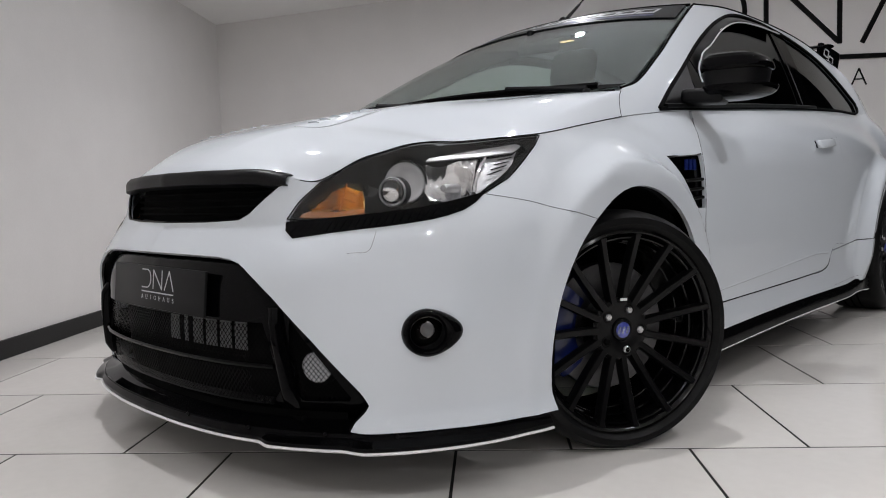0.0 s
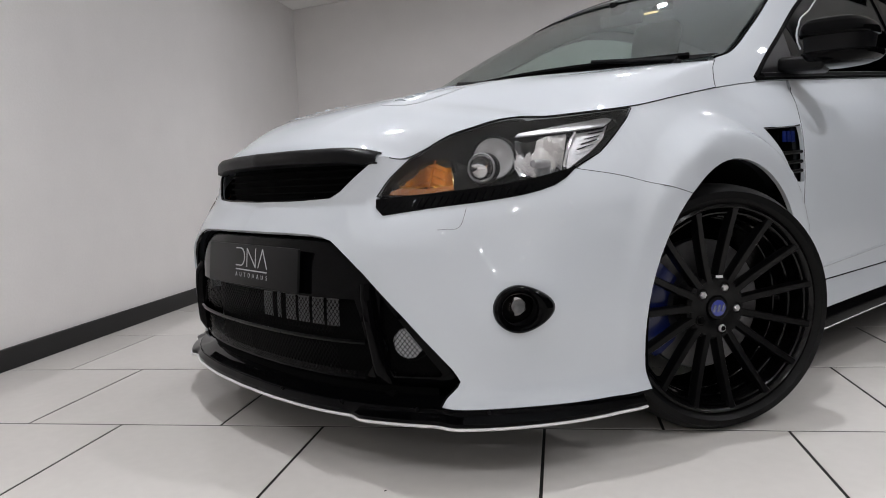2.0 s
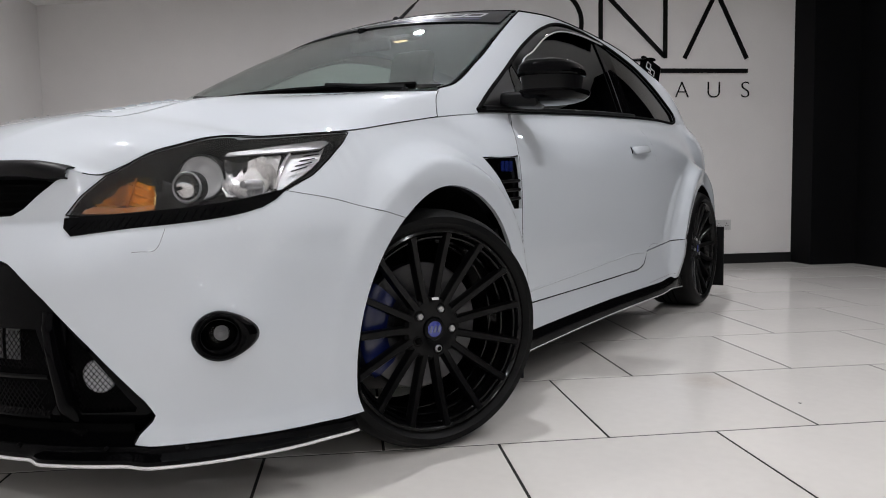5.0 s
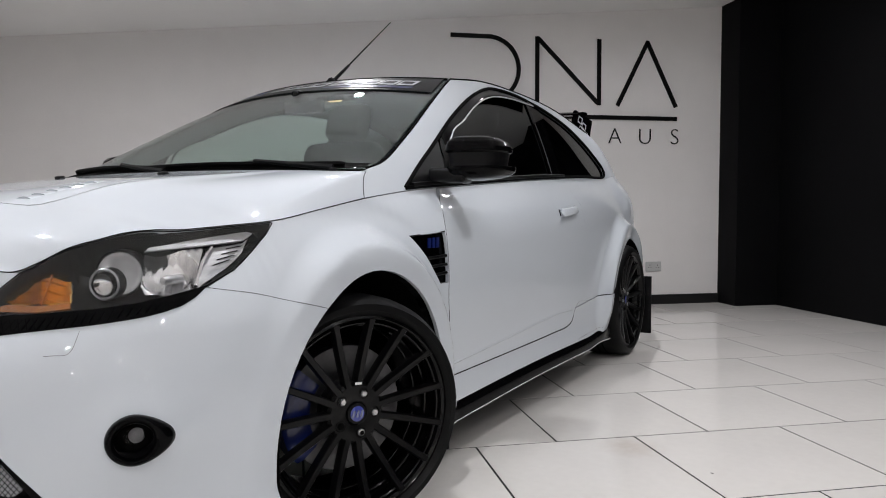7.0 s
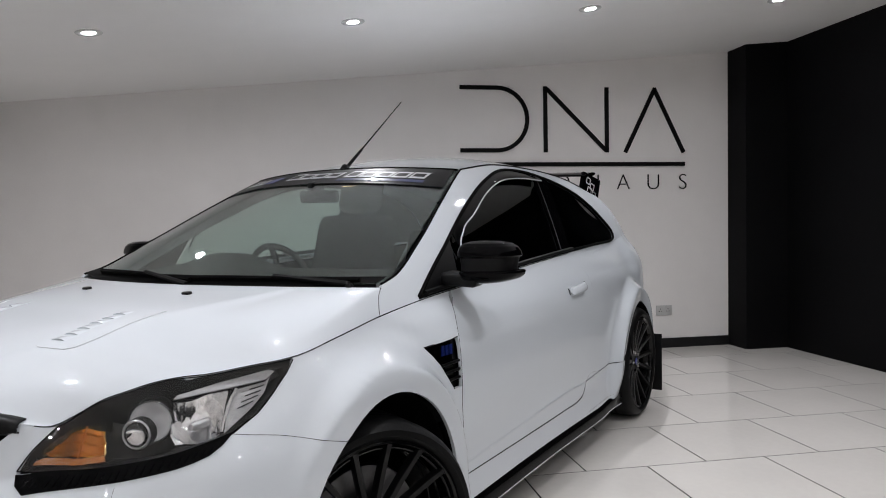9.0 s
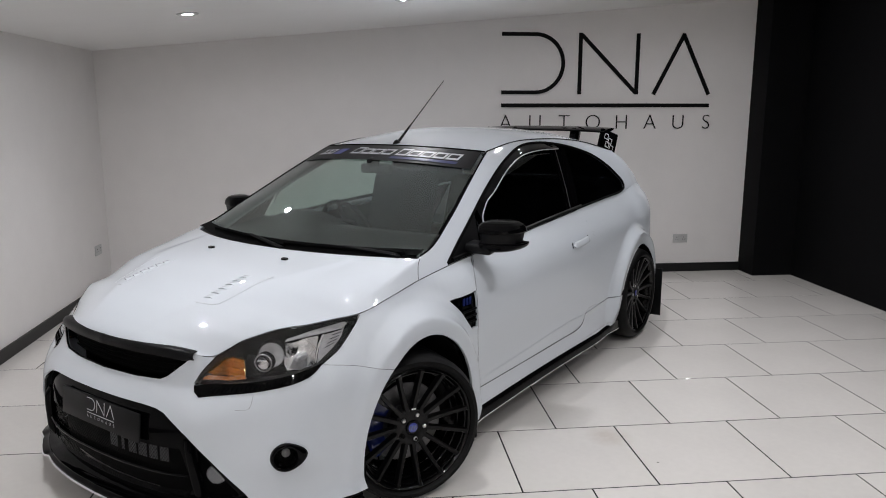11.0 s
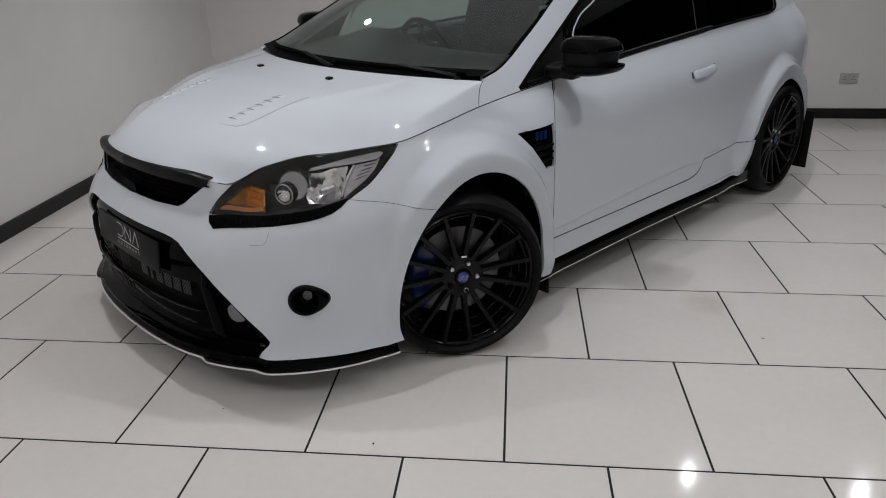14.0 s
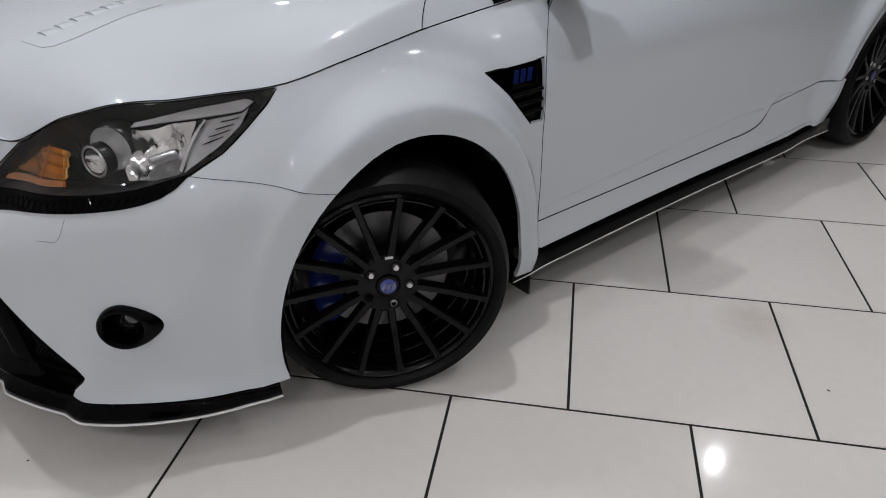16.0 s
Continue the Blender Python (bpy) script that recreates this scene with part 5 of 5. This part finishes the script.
lattice("scuttle", cowl_at, 41, 7, SATIN, car, .006, "black plastic scuttle panel", out=(0, .3, .5))
for x0, y0, u0, u1, v0, v1 in ((-.20, .055, .14, .56, .055, .035), (.28, .075, .50, .955, .045, .025)):
    t = np.linspace(0, 1, 16)
    blade = screen_at(u0 + (u1 - u0) * t, v0 + (v1 - v0) * t + .015 * np.sin(np.pi * t)) + np.array([0, -.008, .012])
    wp = tube("wiper", blade, .009, MATT, car, "black windscreen wiper", sides=6)
    mid = blade[9]
    piv = np.array([blade[-1][0] + (.02 if x0 < 0 else -.02), blade[-1][1] - .03, blade[-1][2] - .012])
    tube("wiper_arm", np.linspace(piv, mid + np.array([0, -.004, .010]), 6), .011, SATIN, wp, sides=6, taper=.6)
    vv, ff = lathe([(.0005, .002), (.010, .001), (.013, -.004), (.013, -.02)], 20, "z")
    mesh("pivot_cap", vv, ff, SATIN, wp, matrix=pose(*piv))
for x in (.248, -.248):
    part("washer_jet", box_bm(.030, .020, .012, (0, 0, .003), .004), SATIN, car, "black washer jet on the bonnet", matrix=pose(x, -.075, .948, 8, 0, 0))
ab = np.array([0.0, 1.045, 1.402])
tip = np.array([0.0, 1.518, 1.768])
aerial = tube("roof_aerial", np.array([ab + (tip - ab) * k for k in (.04, .12, .2, .27)]), .0085, SATIN, car, "black whip aerial", sides=10, taper=.7)
tube("whip", np.array([ab + (tip - ab) * k for k in (.26, .5, .75, 1.0)]), .0034, MATT, aerial, sides=8, taper=.6)
vv, ff = lathe([(.022, -.004), (.021, .006), (.012, .020), (.0005, .026)], 24, "z")
mesh("aerial_foot", vv, ff, SATIN, aerial, matrix=pose(*ab) @ Matrix.Diagonal((.8, 1.35, 1, 1)))

# bonnet vents: pressed panels with five louvres
def on_bonnet(x, y):
    """A point of the bonnet above x, y, and its normal."""
    u, v = .5 + x / 1.5, (y + .79) / .9
    for _ in range(30):
        p = bonnet_at(np.array([u]), np.array([v]))[0]
        u, v = min(1, max(0, u + (x - p[0]) / 1.5)), min(1, max(0, v + (y - p[1]) / .9))
    a = bonnet_at(np.array([u + .01]), np.array([v]))[0] - bonnet_at(np.array([u - .01]), np.array([v]))[0]
    b = bonnet_at(np.array([u]), np.array([v + .01]))[0] - bonnet_at(np.array([u]), np.array([v - .01]))[0]
    n = np.cross(a, b)
    return p, n / np.linalg.norm(n)


def bonnet_map(lift):
    return lambda q: np.array([(lambda pn: pn[0] + pn[1] * lift)(on_bonnet(*w)) for w in q])


VP = [(.245, -.548), (.262, -.552), (.325, -.526), (.342, -.505), (.384, -.262), (.330, -.262), (.244, -.270), (.238, -.520)]
v, f = sheet(VP, [], .03)
bv = shell("bonnet_vent", v, f, bonnet_map(.0012), PAINT, bonnet, .003, label="white louvred bonnet vent")
rim = np.array([on_bonnet(*q)[0] + on_bonnet(*q)[1] * .0012 for q in loop(VP[:5], .02)[:-12]])
tube("vent_groove", rim, .0007, SILVER_PRINT, bv, sides=4)
for k in range(6):
    y = -.505 + .037 * k
    x = .276 - .002 * k
    n = on_bonnet(x, y)[1]
    q = np.linspace(0, 1, 10)
    ridge = np.array([on_bonnet(x - .022 + .044 * t, y - .010 + .012 * t)[0] + n * (.001 + .0055 * math.sin(math.pi * t)) for t in q])
    foot_ = np.array([on_bonnet(x - .022 + .044 * t, y + .020 + .012 * t)[0] + n * .001 for t in q])
    mesh("louvre", np.r_[ridge, foot_, ridge - n * .010], [(i, i + 1, 10 + i + 1, 10 + i) for i in range(9)] + [(i + 1, i, 20 + i, 21 + i) for i in range(9)], PAINT, bv)
mirrored(bv, bonnet)

# rear wing on the tailgate
def wing_at(u, v):
    w = 2 * u - 1
    a = 2 * np.pi * v
    y = 2.93 - .10 * np.cos(a)
    z = 1.452 + .013 * np.sin(a) - .012 * np.cos(a) - .010 * np.abs(w) ** 3
    return np.stack([w * .51, y, z], 1)


rw = lattice("roof_spoiler", wing_at, 41, 25, GLOSS, car, .002, "gloss black rear roof spoiler", out=(0, 2.93, 1.45))
for sgn in (1, -1):
    up_ = part("endplate", box_bm(.030, .20, .21, (0, 0, 0), .012), GLOSS, rw, "black upright with white shapes", matrix=pose(sgn * .500, 2.925, 1.335, -16, 0, -sgn * 14))
    for k, (dy, dz) in enumerate(((-.045, .055), (.005, .030), (-.02, .0), (.035, -.015))):
        ring = [(dy - .022, dz - .016), (dy + .018, dz - .020), (dy + .022, dz + .016), (dy - .018, dz + .020)]
        tube("white_shape", np.array([(sgn * .0165, a, b) for a, b in ring + ring[:1]]), .0035, WHITE_TRIM, up_, sides=4)
    part("wing_foot", box_bm(.05, .10, .13, (0, 0, 0), .012), GLOSS, rw, matrix=pose(sgn * .25, 2.90, 1.385, -20, 0, 0))

# sun strip with plain print
STRIP_V = (.79, .985)


def strip_at(u, v):
    return screen_at(.02 + .96 * u, STRIP_V[0] + (STRIP_V[1] - STRIP_V[0]) * v) + np.array([0, -.003, .004])


ss = lattice("sun_strip", strip_at, 41, 7, SATIN, windscreen, .001, "black sun strip with silver and blue print", out=(0, 1.5, .5))


def print_bar(u0, u1, v0, v1, material, lean=.0, lift=.0):
    lattice("print_bar", lambda u, v: strip_at(u0 + (u1 - u0) * u + lean * (v0 + (v1 - v0) * v - .5), v0 + (v1 - v0) * v) + np.array([0, -.0015 - lift, .002 + lift]), 6, 3, material, ss, .0005, out=(0, 1.5, .5))


for u0, w in ((.075, .030), (.112, .034), (.152, .034)):
    print_bar(u0, u0 + w, .34, .66, SILVER_PRINT, .030)
    print_bar(u0 + .008, u0 + w - .008, .42, .58, SATIN, .030, .0010)
print_bar(.205, .262, .32, .70, BADGE, .024)
for u0, w, n in ((.325, .265, 4), (.610, .325, 5)):
    for k in range(n):
        a0, a1 = u0 + w / n * k, u0 + w / n * (k + .90)
        print_bar(a0, a1, .36, .80 if k == 0 else .72, SILVER_PRINT, .026)
        print_bar(a0 + .009, a1 - .009, .45, .70 if k == 0 else .63, SATIN, .026, .0010)
print_bar(.60, .93, .14, .28, BLUE)

lattice("frit_band", lambda u, v: screen_at(.012 + .976 * u, .012 + .062 * v) + np.array([0, -.003, .004]), 41, 5, MATT, windscreen, .001, "black printed band", out=(0, 1.5, .5))

# inside the car
def dash_at(u, v):
    w = 2 * u - 1
    y = np.interp(v, [0, .5, .8, 1], [.20, .58, .74, .76]) + .05 * np.abs(w) ** 2
    z = np.interp(v, [0, .5, .8, 1], [.93, .985, .965, .70]) + .065 * np.exp(-((w + .52) / .30) ** 4) * np.exp(-((v - .68) / .22) ** 2)
    return np.stack([w * .68, y, z], 1)


part("cabin_floor", box_bm(1.40, 2.0, .05, (0, 1.5, .40), .01), CLOTH, car)
lattice("dashboard", dash_at, 31, 15, SATIN, car, .02, "dark grey soft dashboard", out=(0, .6, .3))


for flip in (False, True):
    v, f = sheet([(sy(.45), .42), (sy(.45), .87)] + [(sy(y), .87 + .055 * y) for y in (.8, 1.3, 1.8, 2.3, 2.6)] + [(sy(2.6), .42)], [], .06)
    shell("door_card", v, f, off(-.05), CLOTH, car, .01, flip_x=flip, label="dark inner door and side trim")


def seat(x, y):
    st = part("seat", box_bm(.48, .50, .16, (0, 0, 0), .05, 3), CLOTH, car, "dark cloth front seat", matrix=pose(x, y, .62))
    part("backrest", box_bm(.48, .15, .56, (0, 0, .28), .06, 3), CLOTH, st, matrix=pose(0, .26, .04, -17, 0, 0))
    part("headrest", box_bm(.26, .10, .20, (0, 0, .68), .045, 3), CLOTH, st, matrix=pose(0, .25, .04, -17, 0, 0))


seat(.36, 1.28)
seat(-.36, 1.20)
part("rear_bench", box_bm(1.2, .16, .62, (0, 0, 0), .06, 3), CLOTH, car, "dark cloth rear seat", matrix=pose(0, 2.45, .80, -18, 0, 0))
vv, ff = [], []
n, k = 40, 10
for i in range(n):
    a = 2 * math.pi * i / n
    for j in range(k):
        b = 2 * math.pi * j / k
        r = .178 + .015 * math.cos(b)
        vv.append((r * math.cos(a), .015 * math.sin(b), r * math.sin(a)))
ff = [(i * k + j, i * k + (j + 1) % k, ((i + 1) % n) * k + (j + 1) % k, ((i + 1) % n) * k + j) for i in range(n) for j in range(k)]
sw = mesh("steering_wheel", vv, ff, SATIN, car, "black steering wheel", matrix=pose(-.35, .998, .895, 24, 0, 0))
part("wheel_boss", box_bm(.14, .05, .12, (0, .01, -.01), .02), SATIN, sw)
for a in (0, 180, 270):
    part("wheel_spoke", box_bm(.12, .015, .03, (.115, 0, 0), .004), SATIN, sw, matrix=pose(0, 0, 0, 0, a, 0))
dome = part("courtesy_lamp", box_bm(.16, .10, .022, (0, 0, 0), .008, 3), SATIN, car, "dark courtesy lamp with a warm lit lens", matrix=pose(-.015, 1.095, 1.343, 6, 0, 0))
part("lens", box_bm(.055, .030, .006, (0, -.005, -.012), .002), DOME, dome, "warm lit lens")
rm = part("interior_mirror", box_bm(.19, .03, .055, (0, 0, 0), .014, 3), SATIN, car, "black interior mirror", matrix=pose(0.0, .86, 1.275, 10, 0, 8))
part("stalk", box_bm(.03, .10, .05, (0, -.02, .045), .01), SATIN, rm)

# ---- floor ----
floor = slab("floor", RIGHT - LEFT, BACK - FRONT, 0.1, (mx, my, -0.0512), GROUT, "polished cream porcelain tiles laid in running bond with dark joints", "floor")
PITCH, JOINT = 0.603, 0.0074
SHAPES = {}


def tile_mesh(w, d):
    """One tile with a small bevel, top at z 0."""
    key = (round(w, 3), round(d, 3))
    if key not in SHAPES:
        b, t = 0.0007, 0.008
        verts = [(sx * (w / 2 - i), sy_ * (d / 2 - i), z) for i, z in ((0, -t), (0, -b), (b, 0)) for sx, sy_ in ((-1, -1), (1, -1), (1, 1), (-1, 1))]
        faces = [(k * 4 + i, k * 4 + (i + 1) % 4, k * 4 + 4 + (i + 1) % 4, k * 4 + 4 + i) for k in range(2) for i in range(4)] + [(8, 9, 10, 11)]
        me = bpy.data.meshes.new("tile")
        me.from_pydata(verts, [], faces)
        me.materials.append(TILE)
        SHAPES[key] = me
    return SHAPES[key]


place = floor.matrix_basis.inverted()
for r in range(math.floor(FRONT / PITCH), math.ceil(BACK / PITCH)):
    y0, y1 = max(FRONT, r * PITCH), min(BACK, (r + 1) * PITCH)
    shift = 0.5 if r % 2 == 0 else 0.0
    for c in range(math.floor(LEFT / PITCH) - 1, math.ceil(RIGHT / PITCH) + 1):
        x0, x1 = max(LEFT, (c + shift) * PITCH), min(RIGHT, (c + 1 + shift) * PITCH)
        if x1 - x0 < 0.03 or y1 - y0 < 0.03:
            continue
        ob = new("tile", tile_mesh(x1 - x0 - JOINT, y1 - y0 - JOINT))
        ob.parent = floor
        ob.matrix_basis = place @ pose((x0 + x1) / 2, (y0 + y1) / 2, 0.0)

# specks of grit on the tiles
def grit(x, y, size):
    bm = bmesh.new()
    bmesh.ops.create_icosphere(bm, subdivisions=1, radius=size)
    bmesh.ops.scale(bm, vec=(1.6, 0.8, 0.35), verts=bm.verts)
    ob = part("grit_speck", bm, MATT, None, matrix=pose(x, y, size * 0.3, 0, 0, 140 * x))
    tagged(ob, "tiny dark speck of grit lying on the tiles", "grit", "grit on the floor")


for x, y, size in ((0.975, 0.196, 0.0035), (-0.402, -0.548, 0.004), (-0.935, -0.401, 0.0025)):
    grit(x, y, size)
